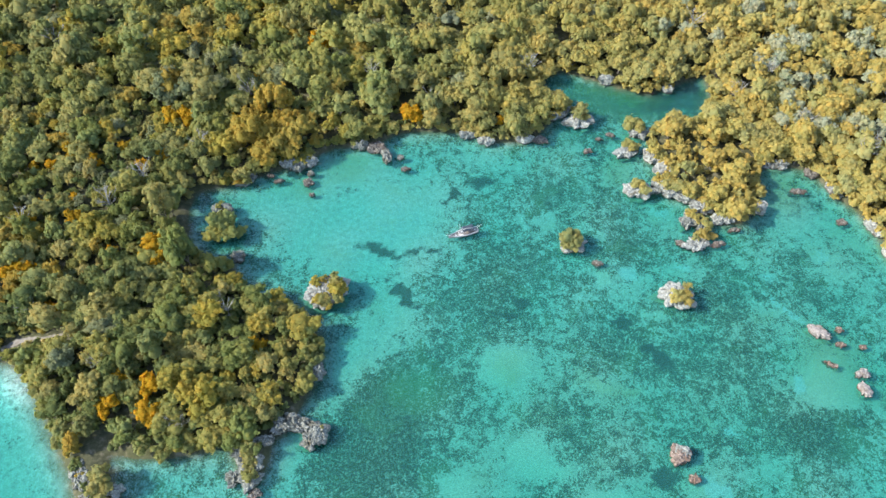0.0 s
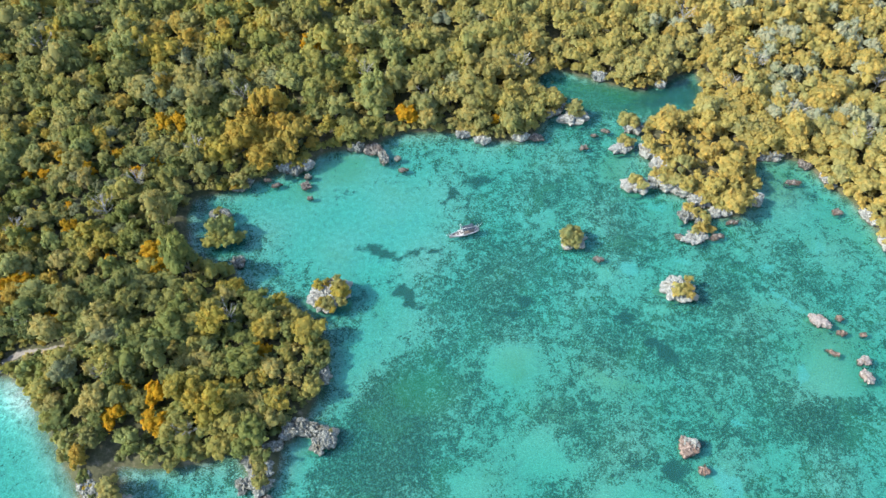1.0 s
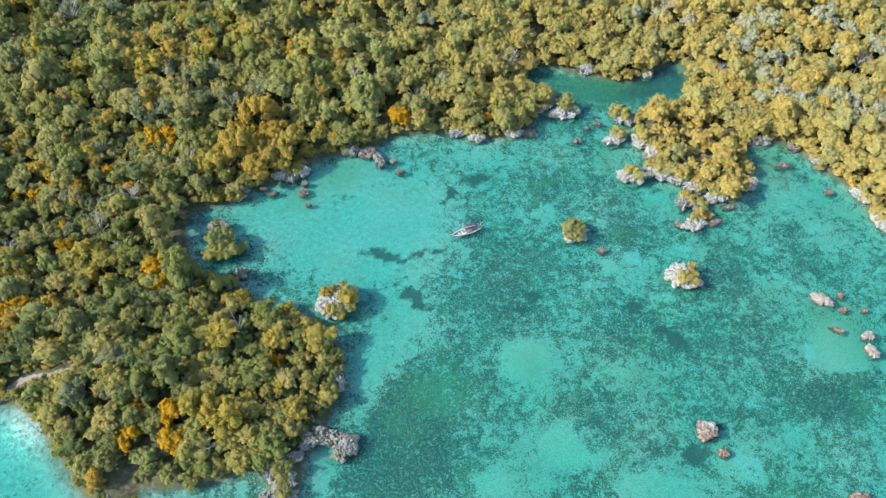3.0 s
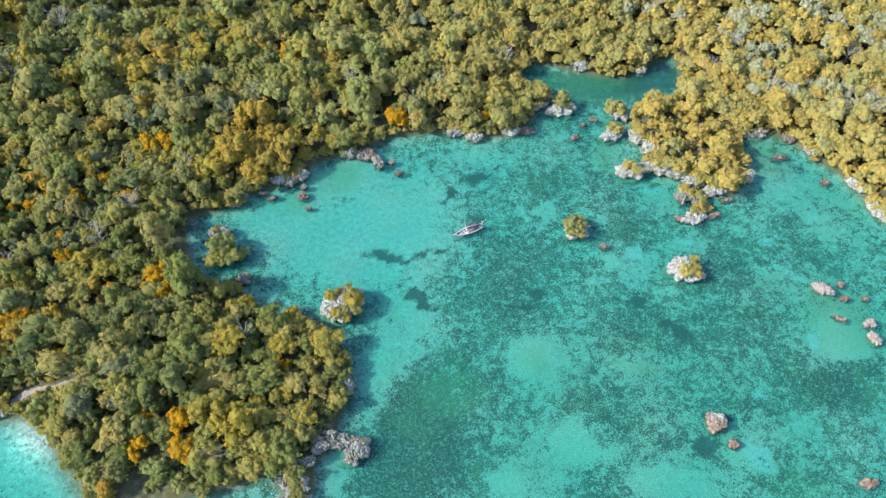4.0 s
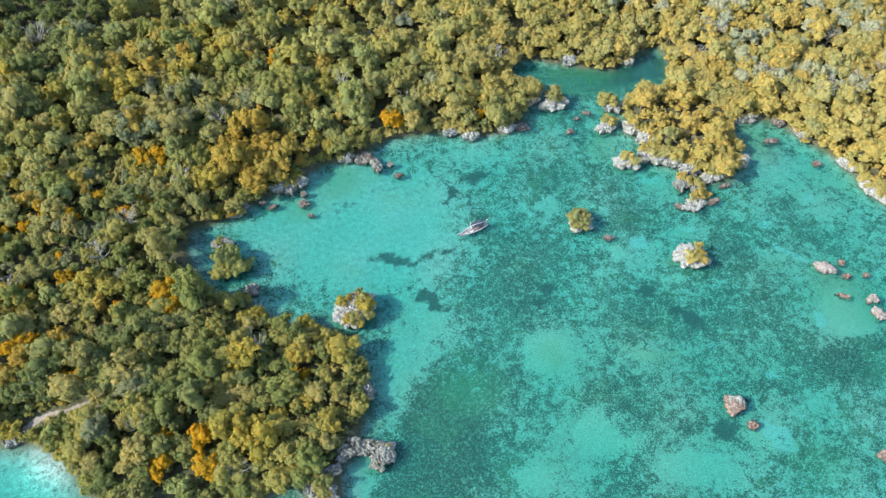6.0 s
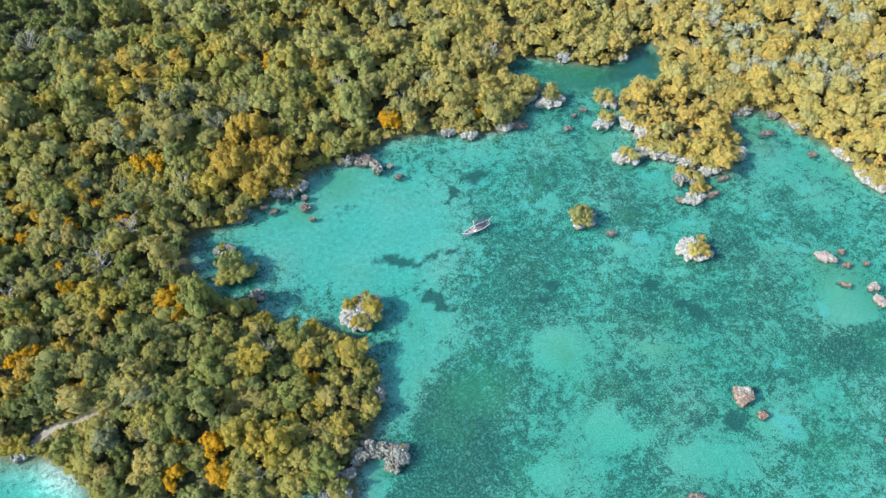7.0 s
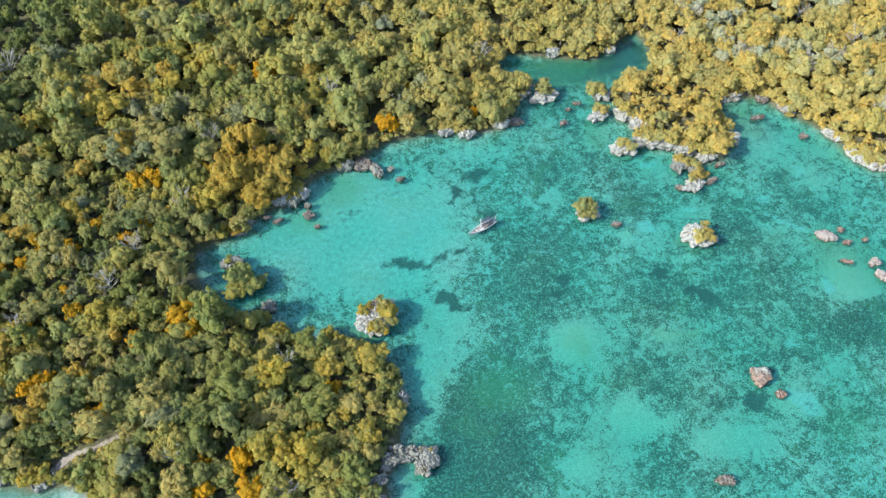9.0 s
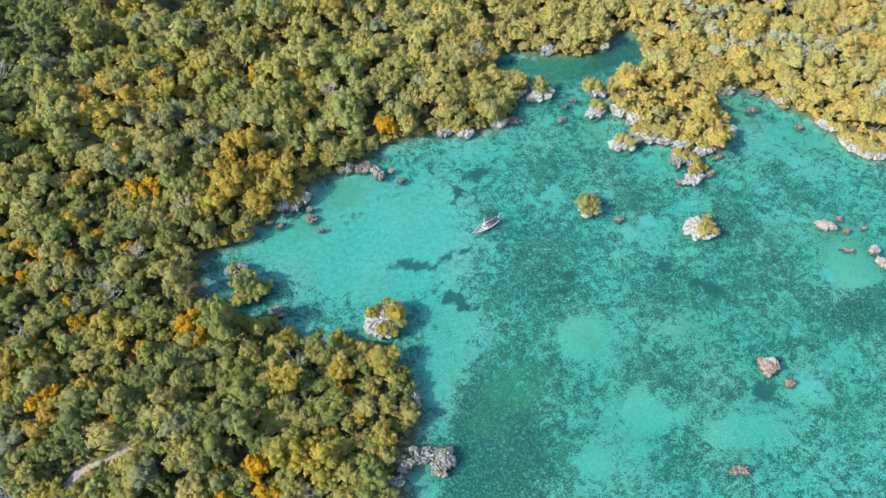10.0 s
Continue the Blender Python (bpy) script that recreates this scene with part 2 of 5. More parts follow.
# ---- the plan: shores and depths ----
SHORE_WEST = [(-4000, 900), (-400, 230), (-150, 116), (-112, 89), (-99, 79.5), (-92, 75.8), (-86, 74.6), (-80.4, 70), (-75.2, 63.2), (-70.2, 56.4), (-66, 50.4), (-63, 44), (-59.5, 42.5), (-56.8, 46.5),
              (-59.5, 51), (-61.5, 55.5), (-56, 55), (-49.5, 55), (-44, 56.3), (-39, 58), (-37, 54), (-35.8, 51), (-33.6, 50), (-32, 53), (-31.5, 58.5), (-28, 62.5), (-26, 68.5), (-24.6, 73)]
SHORE_POCKET = [(-24.2, 77), (-25.8, 81.5), (-29.2, 85.5), (-34, 89.5), (-40.5, 90.5), (-44.3, 95), (-46.5, 99.6), (-52.5, 100.5), (-57.4, 106), (-59.2, 115), (-58, 121), (-51, 122.5), (-46, 125), (-41.5, 127.5),
                (-33.5, 129.5), (-30.7, 133.5), (-26, 135.8), (-20.4, 136), (-15.5, 137.5), (-13, 140), (-8, 141.2), (0.5, 141.2), (6.1, 140), (11.7, 138), (20.1, 138), (24.3, 141), (27.8, 146.7), (31.4, 149)]
SHORE_INLET = [(26.3, 154), (24.5, 158), (28, 163.5), (32.5, 165), (35, 163.5), (40.9, 160.5), (47.9, 157.2), (53.6, 155.8), (60.2, 159.3), (64.5, 161), (68.5, 164), (70.5, 157), (67, 147.5), (62.5, 143.5), (58, 142.5), (53.5, 142.5)]
SHORE_EAST = [(51.5, 139), (50.7, 135), (50, 131.5), (52.6, 128), (51.5, 124), (53.5, 119.5), (57, 118.5), (60, 115), (63.5, 112.2), (67, 111.5), (70.3, 114), (73.3, 119.5), (74.3, 126.5), (77, 130), (81, 130.3), (86.5, 128.7),
              (90, 124.5), (92.3, 119.5), (95.8, 115), (98, 109), (98.8, 102), (101.3, 97.8), (106, 96), (120, 88), (200, 55), (500, 10), (4000, -600), (4000, 4500), (-4000, 4500)]
SHORE = np.array(SHORE_WEST + SHORE_POCKET + SHORE_INLET + SHORE_EAST, float)
TRACK = np.array([(-89.4, 76.4), (-87.4, 77.5), (-85.4, 78.8), (-82.9, 79.2), (-80, 79), (-76.5, 80)], float)


def to_segments(x, y, line, closed):
    """The distance of each place from a line of straight pieces."""
    best = np.full(x.shape, 1e12)
    ends = np.roll(line, -1, 0) if closed else line[1:]
    for (ax, ay), (bx, by) in zip(line, ends):
        ux, uy = bx - ax, by - ay
        k = np.clip(((x - ax) * ux + (y - ay) * uy) / (ux * ux + uy * uy), 0, 1)
        best = np.minimum(best, (x - ax - k * ux) ** 2 + (y - ay - k * uy) ** 2)
    return np.sqrt(best)


def inland(x, y):
    """The distance inland from the shore; negative out on the water."""
    d = to_segments(x, y, SHORE, True)
    inside = np.zeros(x.shape, bool)
    for (ax, ay), (bx, by) in zip(SHORE, np.roll(SHORE, -1, 0)):
        cross = (ay > y) != (by > y)
        inside ^= cross & (x < (bx - ax) * (y - ay) / (by - ay + 1e-12) + ax)
    return np.where(inside, d, -d)


def waves(x, y, size, seed):
    """Smooth unevenness between about -1 and 1, with features of the given size."""
    r = np.random.RandomState(seed)
    total = np.zeros_like(x)
    for _ in range(7):
        a, k, p = r.uniform(0, 2 * np.pi), 2 * np.pi / size * r.uniform(0.6, 1.5), r.uniform(0, 6.28)
        total += np.sin(k * (x * np.cos(a) + y * np.sin(a)) + p)
    return total / 3.2


def west_sea(x, y):
    """1 in the open sea beyond the western beach, 0 in the lagoon."""
    return np.clip((-(x + 62) - 0.9 * (y - 50)) / 8.0 + 0.5, 0, 1) * (x < -58)


def bright_sand(x, y):
    """The whitest sand lies close under the western beach."""
    return west_sea(x, y) * 0.98 * np.exp(-((x + 83.5) / 5) ** 2 - ((y - 69) / 5.5) ** 2)


def height(x, y):
    d = inland(x, y)
    land = 0.55 + 0.9 * np.clip(d / 7.0, 0, 1) + 0.22 * waves(x, y, 9, 3) * np.clip(d, 0, 1) + 2.5 * np.clip((d - 30) / 300, 0, 1)
    sea = -0.42 - 0.73 * np.clip(-d / 4.5, 0, 1) - 0.16 * waves(x, y, 22, 4) * np.clip(-d / 4, 0, 1) - 6.0 * np.clip((-d - 120) / 900, 0, 1)
    beach = -0.24 - 0.17 * np.clip(-d, 0, 6) - 0.04 * np.clip(-d - 6, 0, 16)
    k = west_sea(x, y)
    beach = np.minimum(beach + 0.45 * bright_sand(x, y), -0.28)
    sea = sea * (1 - k) + beach * k
    s = np.clip((d + 0.6) / 1.0, 0, 1)
    s = s * s * (3 - 2 * s)
    return sea * (1 - s) + land * s


GRID = height(*np.meshgrid(np.arange(-340.0, 370.0), np.arange(10.0, 430.0)))


def ground_z(x, y):
    """The ground's height at a place, between the metres of the plan."""
    u, v = x + 340.0, y - 10.0
    i, j = int(u), int(v)
    a, b = u - i, v - j
    return float((GRID[j, i] * (1 - a) + GRID[j, i + 1] * a) * (1 - b) + (GRID[j + 1, i] * (1 - a) + GRID[j + 1, i + 1] * a) * b)


def stretch(lo, hi, step, far):
    """Even steps from lo to hi, then growing ones out to far on both sides."""
    mid = list(np.arange(lo, hi + 0.01, step))
    out, s = [], step
    v = 0.0
    while v < far:
        s *= 1.35
        v += s
        out.append(v)
    return np.array([lo - v for v in reversed(out)] + mid + [hi + v for v in out])


def sheet(name, xs, ys, z_of, attributes, material):
    """One sheet over a grid of places."""
    gx, gy = np.meshgrid(xs, ys)
    gz = z_of(gx, gy)
    w, h = len(xs), len(ys)
    me = bpy.data.meshes.new(name)
    i = (np.arange(h - 1)[:, None] * w + np.arange(w - 1)[None]).ravel()
    quads = np.stack([i, i + 1, i + w + 1, i + w], 1)
    fill(me, np.stack([gx.ravel(), gy.ravel(), gz.ravel()], 1), quads)
    for key, fn in attributes.items():
        at = me.attributes.new(key, "FLOAT", "POINT")
        at.data.foreach_set("value", fn(gx, gy).ravel().astype(np.float32))
    me.polygons.foreach_set("use_smooth", np.ones(len(quads), bool))
    me.materials.append(material)
    return new(name, me)


def fill(me, verts, quads):
    """Put places and four-sided faces into an empty mesh."""
    me.vertices.add(len(verts))
    me.vertices.foreach_set("co", np.ascontiguousarray(verts, np.float32).ravel())
    me.loops.add(quads.size)
    me.loops.foreach_set("vertex_index", np.ascontiguousarray(quads, np.int32).ravel())
    me.polygons.add(len(quads))
    me.polygons.foreach_set("loop_start", np.arange(0, quads.size, 4, dtype=np.int32))
    me.update(calc_edges=True)


# the floor's growth: x, y, half length, half width, turn in degrees, amount
GROWN_NORTH = [(24.3, 120.5, 6.0, 4.6, -10, 0.2), (35.9, 122.3, 6.8, 2.3, -9, 0.2), (21.9, 116.3, 1.9, 5.4, -9, 0.2), (39.0, 116.2, 3.9, 4.6, -9, 0.14), (10.5, 107.0, 7.6, 6.6, -10, 0.12), (15.0, 98.2, 11.1, 6.4, -9, 0.18), (23.5, 106.5, 5.7, 7.7, -9, 0.12),
               (5.9, 90.6, 13.1, 7.4, -9, 0.12), (0.2, 80.3, 8.1, 4.0, -9, 0.16), (-5.2, 75.9, 5.7, 3.3, -9, 0.2), (0.9, 71.7, 6.7, 2.5, -9, 0.26), (-9.4, 70.3, 6.5, 3.6, -10, 0.15), (-12.0, 64.0, 9.0, 9.0, -9, 0.08), (-13.8, 59.4, 7.8, 7.6, -9, 0.44), (-16.4, 53.0, 8.4, 5.6, -8, 0.42),
               (-3.2, 62.1, 12.8, 7.0, -9, 0.08)]
GROWN_EAST = [(40.9, 107.0, 3.8, 4.4, -9, 0.2), (42.4, 103.4, 5.2, 3.4, -9, 0.12), (62.6, 96.8, 7.6, 6.8, -9, 0.2), (58.9, 91.0, 6.2, 4.8, -9, 0.2), (78.7, 102.6, 2.6, 2.6, -9, 0.24), (77.6, 94.3, 5.1, 5.2, -9, 0.16), (37.1, 79.7, 8.2, 5.8, -9, 0.22),
              (48.8, 75.0, 7.0, 5.7, -9, 0.16), (51.8, 86.0, 6.1, 3.9, -9, 0.14), (60.2, 75.9, 5.9, 5.9, -9, 0.12), (64.1, 63.3, 6.7, 5.3, -9, 0.22), (72.3, 60.6, 6.7, 5.4, -9, 0.45), (78.2, 64.8, 4.5, 2.8, -9, 0.3), (56.0, 58.4, 6.6, 1.4, -10, 0.18),
              (34.2, 54.8, 6.4, 1.8, -9, 0.2), (25.9, 59.7, 5.4, 2.4, -10, 0.14)]
# the broad entry at 46.5, 154.1 darkens the whole inlet floor
GROWN_SOUTH = [(14.0, 88.0, 10.0, 7.0, -9, 0.14), (22.0, 68.0, 6.0, 3.5, -9, 0.12), (-11.0, 68.5, 7.0, 5.5, -9, 0.22), (-13.0, 61.0, 8.5, 5.0, -9, 0.22), (-8.0, 54.5, 7.0, 5.5, -9, 0.25), (17.2, 45.6, 5.1, 4.3, -9, 0.14), (46.0, 48.4, 5.2, 1.7, -9, 0.2), (53.8, 43.9, 2.5, 1.7, -9, 0.2), (24.8, 63.5, 6.6, 2.4, -10, 0.1), (46.5, 154.1, 13.6, 6.5, -9, 0.55), (37.9, 140.0, 3.6, 5.3, -9, 0.2), (82.1, 87.2, 5.0, 3.3, -9, 0.06)]
BARE_NORTH = [(14.0, 74.0, 5.9, 6.4, -9, -0.36), (-10.5, 86.1, 5.8, 8.5, -9, -0.35), (-17.7, 75.4, 4.0, 9.1, -10, -0.3), (-13.2, 112.5, 15.4, 16.7, -9, -0.42), (11.5, 132.1, 12.5, 3.5, -9, -0.2), (23.0, 112.6, 2.6, 3.5, -9, -0.35), (34.7, 95.7, 2.2, 1.9, -8, -0.35),
              (52.9, 99.2, 5.7, 2.2, -9, -0.25), (83.1, 100.1, 5.2, 5.4, -9, -0.2), (39.4, 94.2, 3.7, 4.7, -9, -0.2), (77.5, 73.1, 7.1, 10.6, -9, -0.36), (33.7, 69.5, 6.7, 3.3, -9, -0.16)]
BARE_SOUTH = [(-27.8, 60.0, 3.4, 2.6, 0, -0.45), (12.5, 55.0, 5.2, 6.8, -9, -0.2), (3.8, 49.9, 5.1, 3.7, -9, -0.28), (17.9, 55.2, 4.2, 3.4, -8, -0.22), (34.2, 46.0, 8.2, 3.2, -9, -0.3), (49.4, 51.2, 4.3, 4.7, -9, -0.2), (59.8, 54.1, 6.4, 2.5, -9, -0.12), (-27.2, 56.0, 2.5, 4.3, -9, -0.3),
              (53.5, 112.0, 6.6, 3.7, -10, -0.25), (43.5, 128.8, 4.2, 5.0, -10, -0.2), (68.6, 87.8, 5.6, 1.1, -54, -0.3), (-26.2, 109.7, 12.6, 10.0, -9, -0.4), (-23.0, 128.5, 11.0, 5.5, 14, -0.34), (-38.0, 119.0, 10.0, 6.0, 20, -0.34), (88.0, 113.0, 15.0, 9.0, 0, -0.22), (79.5, 119.0, 6.0, 8.0, 0, -0.26)]
GRASS_NORTH = [(8.7, 124.9, 3.4, 2.5, 0, 0.6), (2.0, 120.5, 1.2, 3.2, -29, 0.65), (5.9, 117.1, 1.0, 1.4, -6, 0.45), (7.2, 111.7, 1.2, 2.4, -39, 0.45), (-14.0, 104.2, 2.3, 1.6, -8, 0.75), (-10.4, 102.9, 2.2, 0.8, -14, 0.5), (-17.8, 105.5, 1.6, 1.0, -9, 0.5), (-15.8, 105.0, 1.2, 0.9, -9, 0.3), (-7.8, 103.0, 1.2, 0.6, 8, 0.35), (-4.8, 104.1, 3.2, 1.0, 4, 0.6), (-1.3, 103.3, 1.8, 0.8, -8, 0.55), (-9.3, 93.7, 1.8, 2.0, -12, 0.8), (-7.4, 91.0, 2.3, 1.3, -30, 0.8), (-5.5, 89.2, 1.4, 0.9, -30, 0.6), (-12.0, 96.2, 1.3, 0.8, -30, 0.5),
               (16.8, 90.0, 1.5, 1.4, -11, 0.75), (13.5, 86.7, 2.1, 1.1, -8, 0.6), (37.2, 85.5, 1.7, 1.5, -11, 0.85), (42.4, 79.1, 2.3, 1.3, -38, 0.75), (44.5, 76.4, 1.9, 1.7, -7, 0.8)]
# sea grass, but the strip at 44.8, 57.5 paints the crested boulder's shade
GRASS_AND_SHADE_SOUTH = [(64.0, 154.5, 12.0, 7.0, 0, 0.52), (80.0, 119.0, 9.0, 8.0, 20, 0.20), (92.0, 118.0, 9.0, 5.0, -20, 0.16), (48.0, 149.5, 7.0, 2.5, 20, 0.22), (40.6, 52.7, 1.9, 1.6, -12, 0.8), (44.8, 57.5, 3.0, 0.9, -8, 0.7), (34.2, 54.8, 0.9, 1.4, -6, 0.4), (-5.9, 63.7, 1.2, 0.9, -9, 0.45), (31.3, 52.7, 1.2, 0.6, -9, 0.45), (-24.0, 122.0, 3.3, 0.9, -4, 0.3), (-13.7, 67.9, 1.5, 1.1, -8, 0.35),
               (29.8, 53.3, 0.9, 2.2, -13, 0.2), (54.2, 59.6, 2.7, 0.6, -8, 0.4)]
GREEN = [(-38.0, 124.0, 4.0, 3.0, 0, 0.5), (46.0, 154.0, 15.0, 8.0, 0, 0.6), (-5.1, 69.6, 7.1, 5.0, -10, 0.9), (7.3, 51.5, 5.2, 2.7, -10, 0.35), (55.3, 42.5, 6.2, 4.6, -8, 0.4)]
TAN = [(-23.4, 129.5, 6.5, 5.0, 0, 0.7), (-33.0, 122.5, 5.0, 3.5, 0, 0.6), (44.0, 155.0, 12.0, 7.0, 0, 0.5), (22.0, 62.0, 62.0, 27.0, 0, 0.34), (72.0, 96.0, 30.0, 36.0, 0, 0.24), (42.0, 132.0, 26.0, 26.0, 0, 0.18),
       (13.3, 74.8, 3.1, 3.4, -9, 0.8), (78.9, 75.7, 8.8, 9.2, -9, 0.5), (33.9, 70.1, 5.1, 1.4, -9, 0.6), (55.8, 43.5, 7.2, 5.1, -9, 0.5), (41.1, 128.2, 4.2, 4.4, -10, 0.6), (21.6, 64.0, 4.4, 2.4, -9, 0.35), (94.9, 107.0, 8.0, 7.8, -9, 0.3),
       (79.8, 120.9, 5.6, 5.0, -9, 0.55), (64.0, 155.0, 13.0, 8.0, 0, 0.6), (83.0, 126.0, 8.0, 3.0, -15, 0.5)]
# pale pans of bare sand, and streaks of the cleanest, bluish sand
PANS = [(12.8, 75.6, 5.4, 5.2, -9, 0.78), (9.0, 74.3, 2.5, 3.9, -9, 0.3), (13.6, 74.8, 1.8, 2.2, -9, -0.35), (19.8, 56.6, 6.6, 5.7, -9, 0.78), (22.4, 57.7, 2.5, 3.0, -20, -1.0), (2.6, 59.8, 1.4, 1.6, -9, 0.7), (3.1, 50.3, 3.5, 2.3, -9, 0.7), (34.7, 97.1, 1.9, 1.8, -9, 0.8),
        (14.6, 56.3, 2.3, 2.9, -9, 0.4), (45.4, 87.0, 5.4, 2.2, -9, 0.6), (46.6, 48.8, 4.9, 4.2, -9, 0.6), (30.1, 47.1, 6.4, 3.9, -9, 0.8), (77.0, 71.4, 6.4, 7.2, -9, 0.8), (65.0, 101.6, 3.9, 2.1, -9, 0.6), (12.1, 49.0, 4.1, 1.6, -9, 0.6),
        (30.8, 70.7, 5.2, 1.7, -9, 0.5), (-21.0, 62.6, 1.8, 3.6, -30, 0.5), (-28.4, 54.4, 2.8, 2.4, 0, 0.6)]
CLEAN = [(-14.0, 110.0, 17.0, 17.0, 0, 0.38), (-17.0, 78.0, 6.0, 10.0, -10, 0.32), (40.3, 98.1, 2.0, 3.0, 35, 0.8), (71.8, 89.3, 1.0, 6.8, 42, 0.9), (70.1, 70.9, 1.4, 2.8, -9, 0.8), (50.4, 48.8, 2.4, 4.4, 28, 0.9), (55.0, 61.6, 3.1, 0.9, -15, 0.7), (52.0, 83.9, 2.8, 1.3, -9, 0.55), (70.9, 81.9, 2.2, 1.4, -9, 0.55), (70.6, 97.3, 2.6, 1.6, -9, 0.6),
         (45.8, 69.5, 3.0, 1.8, -9, 0.5), (83.5, 102.8, 2.6, 2.4, -9, 0.55), (85.9, 96.4, 2.8, 1.3, -9, 0.5), (52.6, 99.4, 3.8, 1.2, -9, 0.6), (49.5, 115.6, 5.2, 1.5, -12, 0.6)]
MOTTLE = GROWN_NORTH + GROWN_EAST + GROWN_SOUTH + BARE_NORTH + BARE_SOUTH
GRASS_AND_SHADE = GRASS_NORTH + GRASS_AND_SHADE_SOUTH


def weed(x, y, stands=MOTTLE, start=0.0):
    """How thickly the floor is grown over, from the named stands."""
    total = np.full(x.shape, start)
    x, y = x + 0.6 * waves(x, y, 5, 21) + 0.4 * waves(x, y, 2.6, 23), y + 0.6 * waves(x, y, 5, 22) + 0.4 * waves(x, y, 2.6, 24)
    for cx, cy, a, b, turn, amount in stands:
        c, s = math.cos(radians(turn)), math.sin(radians(turn))
        u, v = ((x - cx) * c + (y - cy) * s) / a, ((y - cy) * c - (x - cx) * s) / b
        total += amount * np.exp(-np.maximum(u * u + v * v, 0) ** 1.5)
    return total - 0.30 * west_sea(x, y)


def track(x, y):
    return np.clip(1.0 - to_segments(x, y, TRACK, False) / 1.25, 0, 1)


ground = sheet("ground", stretch(-112, 118, 1.0, 3200), stretch(30, 176, 1.0, 3200), height, {"weed": weed, "grass": lambda x, y: weed(x, y, GRASS_AND_SHADE), "green": lambda x, y: weed(x, y, GREEN), "tan": lambda x, y: weed(x, y, TAN), "pan": lambda x, y: weed(x, y, PANS), "clean": lambda x, y: weed(x, y, CLEAN), "beach": bright_sand, "track": track, "shallow": lambda x, y: np.exp(np.clip(inland(x, y), -60, 0) / (1.1 + 2.1 * west_sea(x, y)))}, MAT_GROUND)
tagged(ground, "scrubby limestone land and pale sandy lagoon floor with sea grass", "ground", kind="structure")
water = sheet("water", stretch(-152, 168, 2.0, 3200), stretch(14, 252, 2.0, 3200), lambda x, y: np.zeros_like(x), {"depth": lambda x, y: np.clip(-height(x, y), 0.02, 4)}, MAT_WATER)
tagged(water, "clear shallow turquoise sea water over the lagoon", "water", kind="structure")


# ---- trees ----
def mesh_of(name, bm, material, smooth=True):
    me = bpy.data.meshes.new(name)
    bm.to_mesh(me)
    bm.free()
    me.materials.append(material)
    me.polygons.foreach_set("use_smooth", np.full(len(me.polygons), smooth))
    return me


def part(name, bm, material, parent, label="", smooth=True):
    ob = new(name, mesh_of(name, bm, material, smooth))
    ob.parent = parent
    return tagged(ob, label)


def tube(bm, points, radii, sides=7):
    """A tapered round limb along points, with closed ends."""
    rings = []
    for i, p in enumerate(points):
        p = Vector(p)
        a = Vector(points[max(i - 1, 0)])
        b = Vector(points[min(i + 1, len(points) - 1)])
        way = (b - a).normalized()
        side = way.orthogonal().normalized()
        up = way.cross(side)
        rings.append([bm.verts.new(p + (side * math.cos(k * 2 * math.pi / sides) + up * math.sin(k * 2 * math.pi / sides)) * radii[i]) for k in range(sides)])
    for r, q in zip(rings, rings[1:]):
        for k in range(sides):
            bm.faces.new((r[k], r[(k + 1) % sides], q[(k + 1) % sides], q[k]))
    bm.faces.new(list(reversed(rings[0])))
    bm.faces.new(rings[-1])


def dome(r, count, flat):
    """Directions spread evenly over a dome that reaches a little below its rim."""
    k = np.arange(count)
    z = 1 - flat * (k + 0.35) / count
    a = k * 2.39996 + r.uniform(0, 6.28)
    q = np.sqrt(np.maximum(1 - z * z, 0))
    return np.stack([q * np.cos(a), q * np.sin(a), z], 1)


